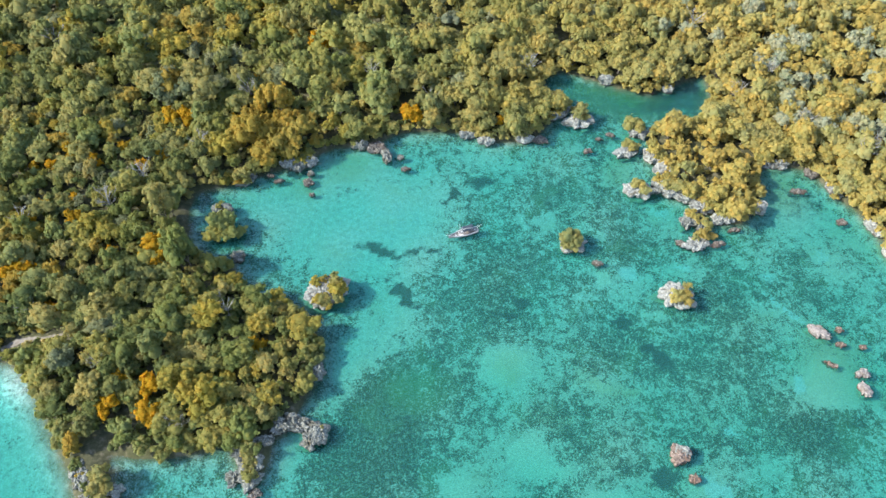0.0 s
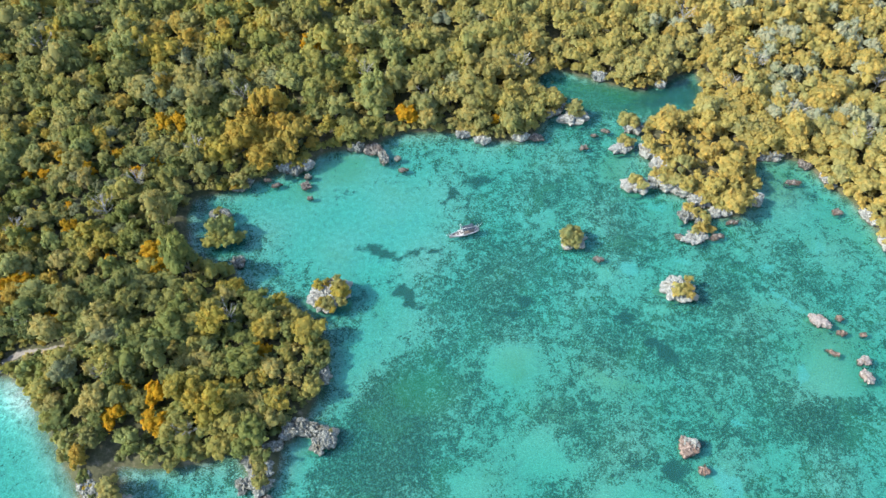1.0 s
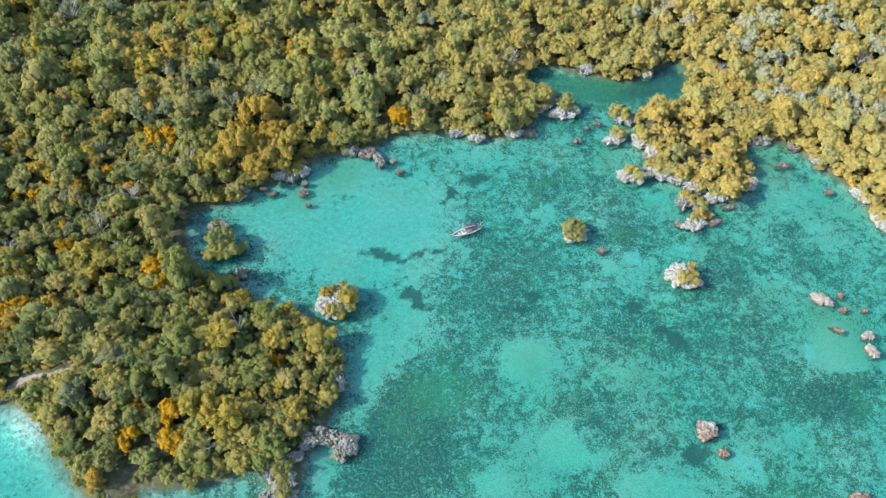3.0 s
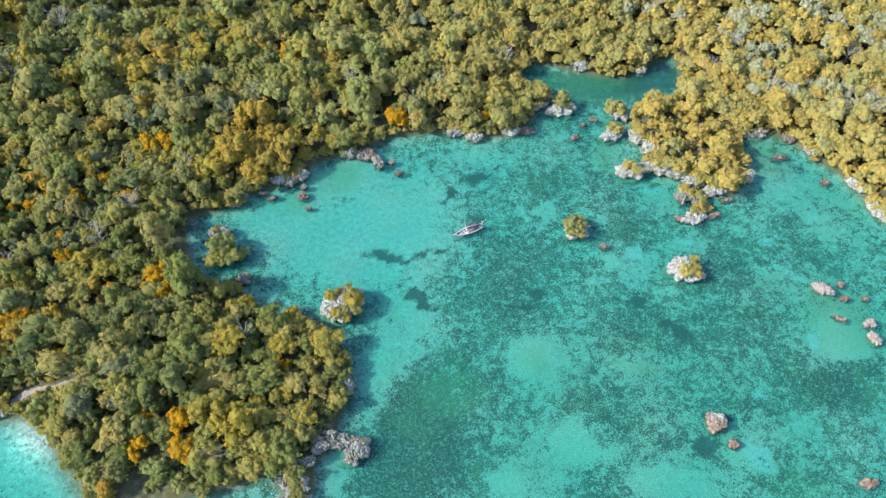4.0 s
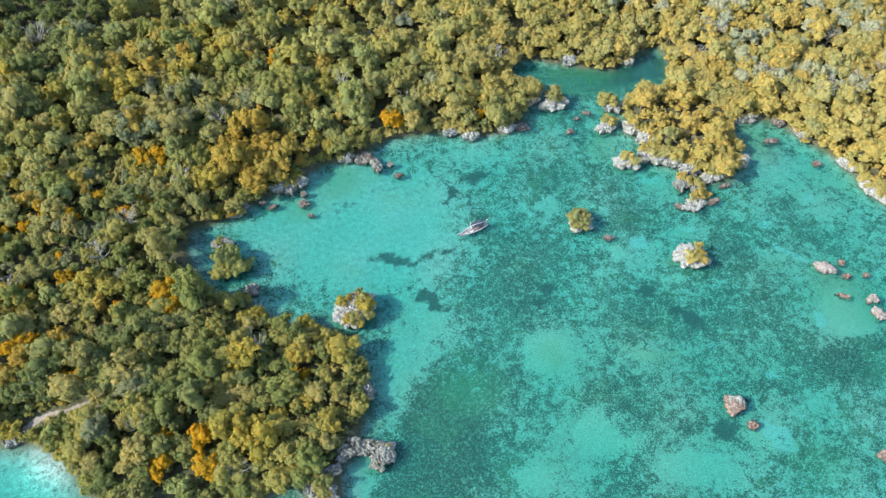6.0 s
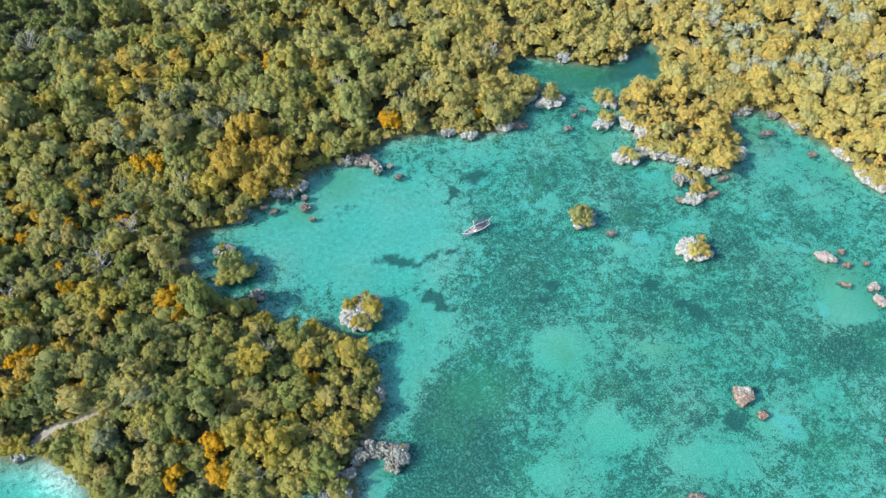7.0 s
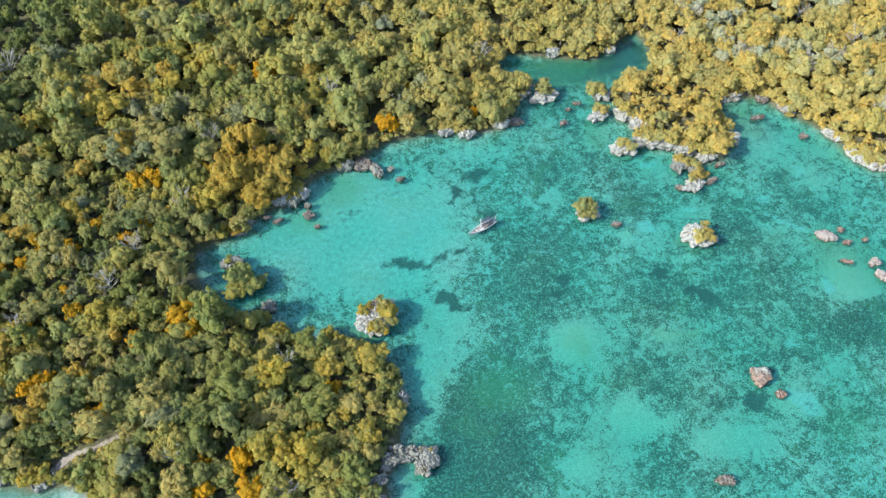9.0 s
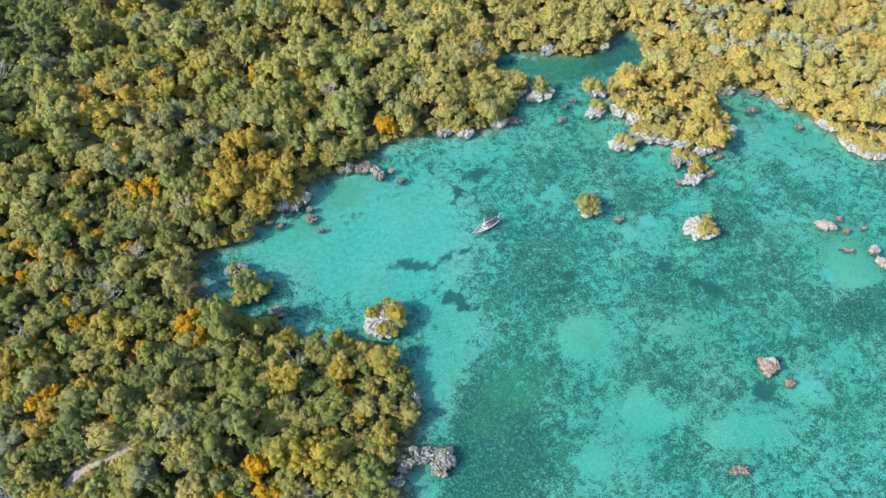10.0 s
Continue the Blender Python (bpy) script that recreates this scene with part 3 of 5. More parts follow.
def crown_arrays(seed, radius, rise, base, billows, lobes, leaves, leaf, loose=0.0, heart_of=0.9, fine=1.0):
    """A crown of billows, each of several leafy clumps: places, faces, and the tone of each clump. Each leaf spray is a small kite of its own."""
    r = np.random.RandomState(seed)
    heart = dome(r, billows, 1.05) * (radius * 0.56, radius * 0.56, rise * 0.58) + (0, 0, base)
    heart *= (r.uniform(0.85, 1.2), r.uniform(0.75, 1.05), 1.0)
    heart += r.normal(0, 0.13, heart.shape) * radius
    wide = radius * r.uniform(0.34, 0.58, billows)
    verts, quads, tones, n = [], [], [], 0
    centre, size, tone = [], [], []
    for b in range(billows):
        mood = r.uniform(-0.2, 0.2)
        for d in dome(r, lobes, 1.25):
            centre.append(heart[b] + d * wide[b] * r.uniform(0.55, 0.92) + r.normal(0, 0.14, 3) * wide[b])
            size.append(wide[b] * fine * r.uniform(0.30, 0.58))
            tone.append(np.clip(0.5 + mood + r.uniform(-0.35, 0.35), 0, 1))
    centre, size = np.array(centre), np.array(size)
    for j in range(len(size)):
        d = r.normal(0, 1, (leaves, 3))
        d /= np.linalg.norm(d, axis=1)[:, None]
        d[:, 2] = np.where(d[:, 2] < -0.35, -d[:, 2], d[:, 2])
        p = centre[j] + d * size[j] * np.where(r.uniform(0, 1, (leaves, 1)) < 0.16, r.uniform(1.1, 1.5 + loose, (leaves, 1)), r.uniform(0.80, 1.12 + loose, (leaves, 1)))
        keep = np.ones(leaves, bool)
        for b in range(billows):
            keep &= np.linalg.norm(p - heart[b], axis=1) > wide[b] * 0.66
        for m in range(len(size)):
            if m != j:
                keep &= np.linalg.norm(p - centre[m], axis=1) > size[m] * 0.70
        p, d = p[keep], d[keep]
        c = len(p)
        out = p - (0, 0, base)
        out /= np.linalg.norm(out, axis=1)[:, None] + 1e-6
        nrm = 0.75 * d + 0.45 * out + r.normal(0, 0.30, (c, 3)) + (0, 0, 0.10)
        nrm /= np.linalg.norm(nrm, axis=1)[:, None]
        s = np.cross(nrm, r.normal(0, 1, (c, 3)))
        s /= np.linalg.norm(s, axis=1)[:, None]
        u = np.cross(nrm, s)
        w = (leaf * r.uniform(0.65, 1.35, (c, 1)))
        kite = np.stack([p - s * w, p - u * w * 0.62 + nrm * w * 0.12, p + s * w, p + u * w * 0.62 - nrm * w * 0.1], 1).reshape(-1, 3)
        verts.append(kite)
        quads.append(n + np.arange(4 * c).reshape(-1, 4))
        tones.append(np.full(4 * c, tone[j]))
        n += 4 * c
    # the dense heart of each clump, as an uneven cap
    cap_faces = np.array([(i, 6 + i, 6 + (i + 1) % 6, (i + 1) % 6) for i in range(6)] + [(0, 1, 2, 3), (3, 4, 5, 0)])
    turns = np.arange(6) * np.pi / 3
    for j in range(len(size)):
        a = turns + r.uniform(0, 6.28)
        cap = np.concatenate([np.stack([np.cos(a) * np.sin(h), np.sin(a) * np.sin(h), np.full(6, np.cos(h))], 1) for h in (0.55, 1.55)])
        verts.append(centre[j] + cap * size[j] * heart_of * r.uniform(0.84, 1.10, (12, 1)))
        quads.append(n + cap_faces)
        tones.append(np.full(12, tone[j]))
        n += 12
    # the dense inside of each billow, as a faceted ball
    g = np.linspace(0, 2 * np.pi, 7)[:-1]
    ball = np.array([(np.cos(x) * np.sin(h), np.sin(x) * np.sin(h), np.cos(h)) for h in (0.5, 1.6) for x in g])
    faces = np.array([(i, 6 + i, 6 + (i + 1) % 6, (i + 1) % 6) for i in range(6)] + [(0, 1, 2, 3), (3, 4, 5, 0)])
    for b in range(billows):
        verts.append(heart[b] + ball * wide[b] * (0.82 if fine == 1 else 0.90))
        quads.append(n + faces)
        tones.append(np.full(12, 0.35))
        n += 12
    return np.concatenate(verts), np.concatenate(quads), np.concatenate(tones)


def crown_mesh(name, arrays, material):
    me = bpy.data.meshes.new(name)
    fill(me, arrays[0], arrays[1])
    at = me.attributes.new("lobe", "FLOAT", "POINT")
    at.data.foreach_set("value", arrays[2].astype(np.float32))
    me.polygons.foreach_set("use_smooth", np.ones(len(me.polygons), bool))
    me.materials.append(material)
    return me


SHAPES = [(2.45, 2.6, 2.30, 5, 10), (2.85, 2.4, 2.10, 6, 9), (2.10, 3.1, 2.50, 5, 9), (3.00, 2.6, 2.20, 7, 8), (2.50, 2.1, 2.00, 5, 10), (2.25, 3.3, 2.60, 5, 9), (2.70, 2.8, 2.30, 6, 9), (2.40, 2.4, 2.20, 6, 9), (2.90, 3.0, 2.40, 6, 9)]
CROWNS = [crown_arrays(20 + i, *spec, 10, 0.200, 0.20, 0.88, 0.80) for i, spec in enumerate(SHAPES)]
# broad, closed crowns of many small clumps
BROAD = [9, 10, 11]
CROWNS += [crown_arrays(80 + i, *spec, 9, 0.20, 0.16, 0.95, 0.66) for i, spec in enumerate([(2.6, 2.5, 2.1, 7, 13), (2.8, 2.3, 2.0, 7, 13), (2.4, 2.8, 2.2, 7, 12)])]
BACK_CROWNS = [crown_arrays(40 + i, *spec[:4], spec[4] - 3, 6, 0.270, 0.18, 0.82) for i, spec in enumerate(SHAPES)]
BUSHES = [crown_arrays(60 + i, *spec) for i, spec in enumerate([(1.15, 1.0, 0.30, 5, 5, 14, 0.15), (1.30, 0.85, 0.25, 5, 5, 14, 0.15), (1.05, 1.2, 0.35, 4, 6, 14, 0.15)])]


def trunk_bmesh(seed):
    r = random.Random(seed)
    bm = bmesh.new()
    fork = Vector((r.uniform(-0.2, 0.2), r.uniform(-0.2, 0.2), 1.15))
    tube(bm, [(0, 0, -0.5), (0.03, 0.02, 0.3), fork], [0.17, 0.13, 0.10], 6)
    for i in range(4):
        a = i * 1.57 + r.uniform(-0.4, 0.4)
        reach = r.uniform(0.8, 1.4)
        tube(bm, [fork - Vector((0, 0, 0.08)), fork + Vector((math.cos(a) * reach * 0.45, math.sin(a) * reach * 0.45, 0.5)), fork + Vector((math.cos(a) * reach, math.sin(a) * reach, r.uniform(1.1, 1.7)))], [0.085, 0.06, 0.025], 4)
    for i in range(5):
        a = i * 1.256 + r.uniform(-0.3, 0.3)
        tube(bm, [(math.cos(a) * 0.07, math.sin(a) * 0.07, 0.35), (math.cos(a) * 0.38, math.sin(a) * 0.38, 0.12), (math.cos(a) * 0.55, math.sin(a) * 0.55, -0.5)], [0.05, 0.04, 0.025], 4)
    return bm


TRUNKS = [mesh_of("trunk", trunk_bmesh(i), MAT_BARK) for i in range(3)]
KINDS = {
    "mangrove_tree": (MAT_LEAF, "mangrove with a clumped olive-gold crown on the lagoon shore", "mangroves along the shore"),
    "golden_tree": (MAT_GOLDEN, "mangrove with a dense golden-brown crown near the lagoon", "golden mangroves"),
    "yellow_tree": (MAT_YELLOW, "tree with a bright orange-yellow crown among green scrub", "yellow trees in the scrub"),
    "silver_tree": (MAT_SILVER, "tree with a dull silvery grey-green crown in the scrub", "silvery trees in the scrub"),
}
CROWN_MESHES = {k: [crown_mesh("crown", c, v[0]) for c in CROWNS] for k, v in KINDS.items()}
BUSH_MESHES = {k: [crown_mesh("crown", c, v[0]) for c in BUSHES] for k, v in KINDS.items()}
rng = random.Random(7)


def tree(kind, x, y, size, tall=1.0, variant=None, tint=None):
    """A tree of trunk and crown, rooted in the ground."""
    name = kind
    root = new(name)
    root.empty_display_size = 0.3
    v = rng.randrange(len(SHAPES)) if variant is None else variant
    trunk, crown = new("trunk", TRUNKS[v % 3]), new("crown", CROWN_MESHES[kind][v])
    trunk.parent = crown.parent = root
    crown["tint"] = rng.random() if tint is None else tint
    z = max(ground_z(x, y), -0.5)
    root.matrix_basis = Matrix.LocRotScale((x, y, z), Euler((rng.uniform(-0.06, 0.06), rng.uniform(-0.06, 0.06), rng.uniform(0, 6.28))), (size * rng.uniform(0.85, 1.15), size * rng.uniform(0.85, 1.15), size * tall))
    return tagged(root, KINDS[kind][1], "tree", KINDS[kind][2])


def bush(x, y, z, size, kind="mangrove_tree", label="low olive-gold bush rooted on a limestone islet", tall=1.0, tint=None):
    root = new("bush")
    root.empty_display_size = 0.2
    v = rng.randrange(3)
    bm = bmesh.new()
    for i in range(4):
        a = i * 1.57 + 0.3
        tube(bm, [(0, 0, -0.5), (math.cos(a) * 0.25, math.sin(a) * 0.25, 0.05), (math.cos(a) * 0.55, math.sin(a) * 0.55, 0.5)], [0.05, 0.04, 0.02], 5)
    part("stem", bm, MAT_BARK, root)
    crown = new("crown", BUSH_MESHES[kind][v])
    crown.parent = root
    crown["tint"] = clump(x, y)[1] if tint is None else tint
    root.matrix_basis = Matrix.LocRotScale((x, y, z), Euler((0, 0, rng.uniform(0, 6.28))), (size, size, size * tall))
    return tagged(root, label, "bush", "bushes on the islets")


# the stands: where each tree grows
def scatter(step, seed, low, high):
    """Uneven places over the land, about step apart, between two lines of the plan."""
    r = np.random.RandomState(seed)
    x, y = np.meshgrid(np.arange(low[0], high[0], step), np.arange(low[1], high[1], step * 0.866))
    x[1::2] += step / 2
    x, y = (x + r.uniform(-0.36, 0.36, x.shape) * step).ravel(), (y + r.uniform(-0.36, 0.36, y.shape) * step).ravel()
    return x, y


def near_view(x, y, margin):
    """The tract on both sides of the lagoon that the flight overlooks, widened by a margin."""
    west = -99 - 32 * np.clip((y - 108) / 84, 0, 1) - margin
    east = 101 + 44 * np.clip((y - 90) / 52, 0, 1) + margin
    north = 197 - 0.28 * np.minimum(x, 0) + margin
    return (x > west) & (x < east) & (y < north) & (y > 36 - margin)


# orange-yellow crowns: x, y, size
YELLOW = [(-88.9, 129.5, 0.85), (-68, 141.5, 0.9), (-64.3, 142, 0.9), (-53.5, 187, 0.9), (-8.2, 143.6, 0.95), (-62, 100.4, 1.05), (-60.5, 97.5, 0.9), (-71.4, 98.8, 0.75), (-90.5, 93.5, 0.9), (-55.0, 67.9, 1.05), (-62.3, 63.8, 0.75),
          (-54.0, 61.8, 0.9), (-51.8, 140.8, 0.65), (-77.2, 171.2, 0.6), (-97.1, 155.8, 0.7), (0.4, 155.3, 0.65), (13.8, 141.9, 0.5), (-88.5, 95, 0.9), (-91, 112.5, 0.65), (-83.4, 127, 0.7), (-67.9, 129.7, 0.7), (-77.4, 84.8, 0.8), (-65.6, 77.4, 0.6), (-37, 77.2, 0.7)]
MORE_YELLOW = [(-71.7, 126.1, 0.60), (-77.6, 132.1, 0.60), (-92.8, 125.7, 0.55), (-84.5, 115.6, 0.55), (-83.0, 109.6, 0.70), (-61.6, 68.9, 0.70), (-91.1, 106.9, 0.70)]
GOLDEN = [(-88.5, 89.8, 0.90), (-74.8, 101.0, 0.70), (-81.4, 93.2, 0.80), (-91.3, 87.4, 0.80)]

# clumps of growth, of one tone each, highest in the middle
clump_x, clump_y = scatter(9.2, 31, (-185, 25), (200, 290))
clump_tint = np.random.RandomState(32).uniform(0, 1, len(clump_x))


def clump(x, y):
    """How far a place lies from the middle of its clump, and the clump's tone, a little varied."""
    away = (clump_x - x) ** 2 + (clump_y - y) ** 2
    k = int(np.argmin(away))
    return math.sqrt(away[k]), (clump_tint[k] + rng.uniform(-0.10, 0.10)) % 1.0


woods = []
px, py = scatter(3.75, 5, (-175, 28), (190, 285))
gx, gy = scatter(4.2, 15, (-175, 28), (190, 285))
west_part, east_part = px + 0.25 * (py - 150) < 34, gx + 0.25 * (gy - 150) >= 34
px, py = np.concatenate([px[west_part], gx[east_part]]), np.concatenate([py[west_part], gy[east_part]])
pd = inland(px, py)
ok = (pd > np.where((px > -38) & (px < -20) & (py < 68), 3.0, np.where((py < 59) & (px < -61.5), 9.0, np.where((px < -60) & (py < 90), 1.7, np.where((px > 93) & (py < 116), 1.2, np.where((px > -64) & (px < -50) & (py > 99) & (py < 118), 1.6, 0.4)))))) & near_view(px, py, 5) & (to_segments(px, py, TRACK, False) > np.where(py < 79, 3.6, 2.4)) & ~((px < -77.5) & (px > -91) & (py < 78.6))
for cx, cy, s in YELLOW + MORE_YELLOW + GOLDEN:
    ok &= (px - cx) ** 2 + (py - cy) ** 2 > (2.9 * s) ** 2
ok &= (px + 36.6) ** 2 + (py - 128.0) ** 2 > 3.4 ** 2
ok &= ~((px > -30.5) & (px < -24) & (py < 137.5) & (py > 120))   # bare bank in the shade
ok &= ~((px > -53) & (px < -44) & (py > 117) & (py < 127))
ok &= ~((px > 46) & (px < 78) & (py > 108) & (py < 139) & (py < 205 - px))
px, py, pd = px[ok], py[ok], pd[ok]
swell = waves(px, py, 40, 9)
order = np.argsort(pd + (py > 170) * 50 + (px < -70) * 6)
for rank, i in enumerate(order):
    x, y, d = float(px[i]), float(py[i]), float(pd[i])
    if d > 4 and rng.random() < (0.0 if x > 25 else 0.12 if y > 152 else 0.02):
        continue                          # a gap in the stand
    if rng.random() < 0.42:
        size, tall = rng.uniform(1.1, 1.5), rng.uniform(0.8, 1.1)
    else:
        size, tall = rng.uniform(0.68, 1.1), rng.uniform(0.85, 1.2)
    size *= (1 + 0.10 * float(swell[i])) * (1.24 if y > 148 else 1.0)
    if x < -20 and y < 125:
        size *= 0.92                      # lower, looser growth on the western point
    away, tint = clump(x, y)
    broad = False
    if x + 0.25 * (y - 150) >= 34:        # broad domes of many tones on the golden side
        size, tall, tint = rng.uniform(0.95, 1.35), rng.uniform(0.85, 1.12), rng.random()
        broad = rng.random() < 0.6
    elif y > 100:
        size *= 0.90
    if -50 < x < -20 and y < 92:
        tint = rng.choice([0.14, 0.43, 0.86, 0.71, 1.0, 0.14])   # the point is tan and gold throughout
    elif x < -20 and y < 100 and rng.random() < 0.3:
        tint = rng.choice([0.0, 0.28, 0.86])
    if x < -76 - 0.2 * (y - 194) and y > 192 and x > -108:
        tint = rng.choice([0.0, 0.28, 0.86, 0.02])   # a dark green hollow inland
        size *= 0.8
    if x < -64 and y < 82:
        tint = rng.choice([0.14, 0.43, 1.0, 0.97])   # brownish growth above the beach
    size *= 1.10 - 0.16 * min(away / 5.5, 1)
    tall *= 1.32 - 0.46 * min(away / 5.5, 1) if y < 138 or x > 30 else 1.55 - 0.80 * min(away / 5.5, 1)
    if x < -48 and 96 < y < 127 and d < 9:
        tall *= 1.5 if y < 113 else 1.2
    if d < 2.5:
        size, tall = min(size, 1.25), tall * 0.85
    if ((x + 41) / 11.5) ** 2 + ((y - 137) / 10) ** 2 < 1:
        tree("golden_tree", x, y, size * 1.1, tall * 1.25, rng.choice(BROAD), tint)
    elif rank < 290:
        tree("mangrove_tree", x, y, size, tall, rng.choice(BROAD) if broad else None, tint)
    elif rng.random() < (0.16 if x > 60 else 0.06):
        tree("silver_tree", x, y, size, tall)
    elif rng.random() < 0.05:
        tree("golden_tree", x, y, size, tall)
    elif rng.random() < 0.022 and x < 20:
        tree("yellow_tree", x, y, size * 0.6, tall)
    else:
        woods.append((x, y, size, tall, tint))
for x, y, s in [(-43.9, 73.0, 1.0), (-47.1, 77.8, 0.95), (-48.4, 74.8, 0.9)]:
    tree("mangrove_tree", x, y, s, 1.0)
# the gold and grey-green domes of the eastern point: x, y, size, tone
DOMES = [(55.2, 138.1, 1.47, 0.43), (50.9, 131.4, 0.82, 0.14), (56.9, 130.6, 0.92, 0.43), (65.2, 137.3, 1.42, 0.14), (72.6, 135.6, 1.11, 0.71), (63.5, 127.4, 1.23, 0.43), (57.2, 125.0, 0.86, 0.29), (67.2, 122.4, 1.46, 0.14), (68.4, 129.8, 0.93, 0.86), (61.9, 117.1, 1.28, 0.14), (65.8, 113.0, 1.32, 0.43), (56.8, 119.0, 0.79, 0.86), (67.7, 118.1, 0.65, 0.71), (78.4, 131.3, 1.25, 0.57), (84.3, 130.0, 1.04, 0.57), (85.2, 135.5, 1.06, 0.43), (59.4, 140.9, 0.85, 0.57)]
for x, y, s, tint in DOMES:
    tree("mangrove_tree", x, y, s, 1.12 / max(s, 0.8) ** 0.4, rng.choice(BROAD), tint)
for x, y, s in YELLOW + MORE_YELLOW:
    tree("yellow_tree", x, y, s * 1.2, 1.0, rng.choice(BROAD))
# the tip of the western point, and a tree on its own ledge
for x, y, s, tint in [(-36.7, 62.3, 0.85, 0.46), (-37.5, 58.9, 0.7, 0.43), (-35.1, 65.4, 0.85, 0.6), (-32.2, 66.4, 0.75, 0.14), (-48.0, 123.9, 0.72, 0.43)]:
    tree("mangrove_tree", x, y, s, 1.0, None, tint)
for x, y, s in [(-67.4, 56.6, 0.78), (-65.8, 60.0, 0.85), (-69.6, 59.4, 0.8)]:
    tree("golden_tree" if y < 57 else "mangrove_tree", x, y, s, 1.1)
for x, y, s in GOLDEN:
    tree("golden_tree", x, y, s * 1.25, 1.25)


# rocky ledges along the shore: x, y, length, width, height, turn
PALE = "pale pitted limestone ledge undercut at the waterline below bushes"
GREYL = "grey jagged coral limestone ledge overhanging the lagoon shore"
RUSTL = "low rusty-brown coral rock awash in the shallows"
LEDGES_NORTH = [
    (-37.0, 129.2, 3.8, 2.8, 2.3, 40, MAT_PALE, GREYL), (-34.6, 128.2, 3.6, 2.4, 2.0, 70, MAT_GREY, GREYL), (-32.6, 129.6, 3.8, 2.2, 1.9, 10, MAT_PALE, GREYL), (-20.6, 135.4, 3.6, 2.2, 1.7, 0, MAT_GREY, GREYL), (-16.6, 134.6, 3.8, 2.2, 1.2, -10, MAT_RUST, RUSTL), (-14.0, 131.8, 1.8, 3.4, 1.3, 10, MAT_GREY, GREYL),
    (-50.8, 114.4, 3.4, 2.4, 1.9, 0, MAT_GREY, GREYL), (-45.0, 101.2, 2.2, 2.6, 0.9, 30, MAT_GREY, GREYL), (-47.6, 123.8, 4.4, 2.6, 1.5, 20, MAT_GREY, GREYL), (10.8, 137.2, 3.9, 2.4, 1.7, 0, MAT_PALE, PALE),
    (6.0, 139.6, 4.2, 2.0, 1.5, 15, MAT_PALE, PALE), (19.8, 138.0, 4.0, 2.2, 1.6, 0, MAT_PALE, PALE), (24.0, 138.0, 3.2, 1.6, 0.6, 0, MAT_RUST, RUSTL), (28.2, 146.4, 4.4, 1.8, 1.3, 10, MAT_PALE, PALE),
]
LEDGES_INLET = [
    (31.0, 149.5, 3.0, 2.2, 1.5, 40, MAT_PALE, PALE), (42.7, 159.9, 3.4, 2.4, 2.5, 0, MAT_PALE, PALE), (58.6, 156.7, 2.8, 2.0, 1.7, 0, MAT_PALE, PALE), (51.0, 131.6, 6.0, 3.2, 2.3, -35, MAT_PALE, PALE),
    (54.0, 126.6, 6.6, 3.6, 2.4, -20, MAT_PALE, PALE), (54.2, 120.4, 7.6, 3.4, 2.3, -15, MAT_PALE, PALE), (59.4, 115.6, 4.6, 2.8, 2.1, 0, MAT_PALE, PALE), (72.4, 115.4, 2.8, 2.6, 2.4, 0, MAT_PALE, PALE),
    (56.0, 112.0, 4.6, 3.0, 1.3, 50, MAT_GREY, GREYL), (58.6, 110.2, 3.0, 1.5, 0.9, 60, MAT_GREY, GREYL), (80.4, 129.5, 6.6, 2.4, 1.6, 0, MAT_PALE, PALE), (88.6, 127.4, 4.2, 2.6, 1.2, 20, MAT_RUST, RUSTL),
]
LEDGES_EAST = [
    (91.6, 122.0, 4.6, 2.2, 1.0, -60, MAT_PALE, PALE), (97.0, 109.8, 5.4, 2.0, 1.2, -65, MAT_PALE, PALE), (97.8, 103.2, 5.0, 2.0, 1.4, -75, MAT_PALE, PALE), (100.6, 97.6, 5.0, 2.0, 1.3, -40, MAT_PALE, PALE),
    (-27.4, 61.6, 7.8, 2.1, 1.9, -6, MAT_GREY, GREYL), (-22.9, 59.6, 3.8, 3.4, 1.9, 20, MAT_GREY, GREYL), (-30.2, 61.0, 3.6, 2.6, 1.8, 30, MAT_GREY, GREYL), (-35.2, 54.6, 3.0, 5.5, 1.6, 10, MAT_GREY, GREYL),
    (-34.0, 51.2, 3.0, 3.4, 1.3, -10, MAT_GREY, GREYL), (-37.2, 51.0, 2.4, 2.0, 0.7, 0, MAT_GREY, GREYL), (-57.8, 48.6, 2.6, 2.2, 1.5, 30, MAT_PALE, GREYL), (-60.4, 45.6, 3.2, 3.0, 1.3, 20, MAT_GREY, GREYL),
]
LEDGES_SOUTH = [
    (-89.6, 75.5, 3.0, 1.8, 1.3, 25, MAT_GREY, GREYL), (-87.4, 75.7, 2.2, 1.4, 1.2, -20, MAT_GREY, GREYL), (-24.6, 72.6, 2.6, 3.6, 1.6, 0, MAT_GREY, GREYL), (-97.5, 79.4, 4.0, 3.0, 1.6, 30, MAT_GREY, GREYL),
]
LEDGES_SPIT = [
    (-64.6, 51.0, 3.6, 5.0, 1.3, 35, MAT_GREY, GREYL), (-61.8, 47.6, 3.0, 4.0, 1.2, 40, MAT_GREY, GREYL),
    (-35.8, 56.4, 4.4, 4.4, 1.9, 20, MAT_GREY, GREYL), (-38.2, 58.0, 3.4, 2.8, 1.8, 0, MAT_GREY, GREYL), (-32.6, 58.2, 2.6, 1.5, 1.5, 10, MAT_GREY, GREYL), (-34.4, 53.6, 3.6, 3.4, 1.6, 40, MAT_GREY, GREYL), (-24.4, 58.0, 2.4, 2.2, 1.6, 0, MAT_GREY, GREYL),
]
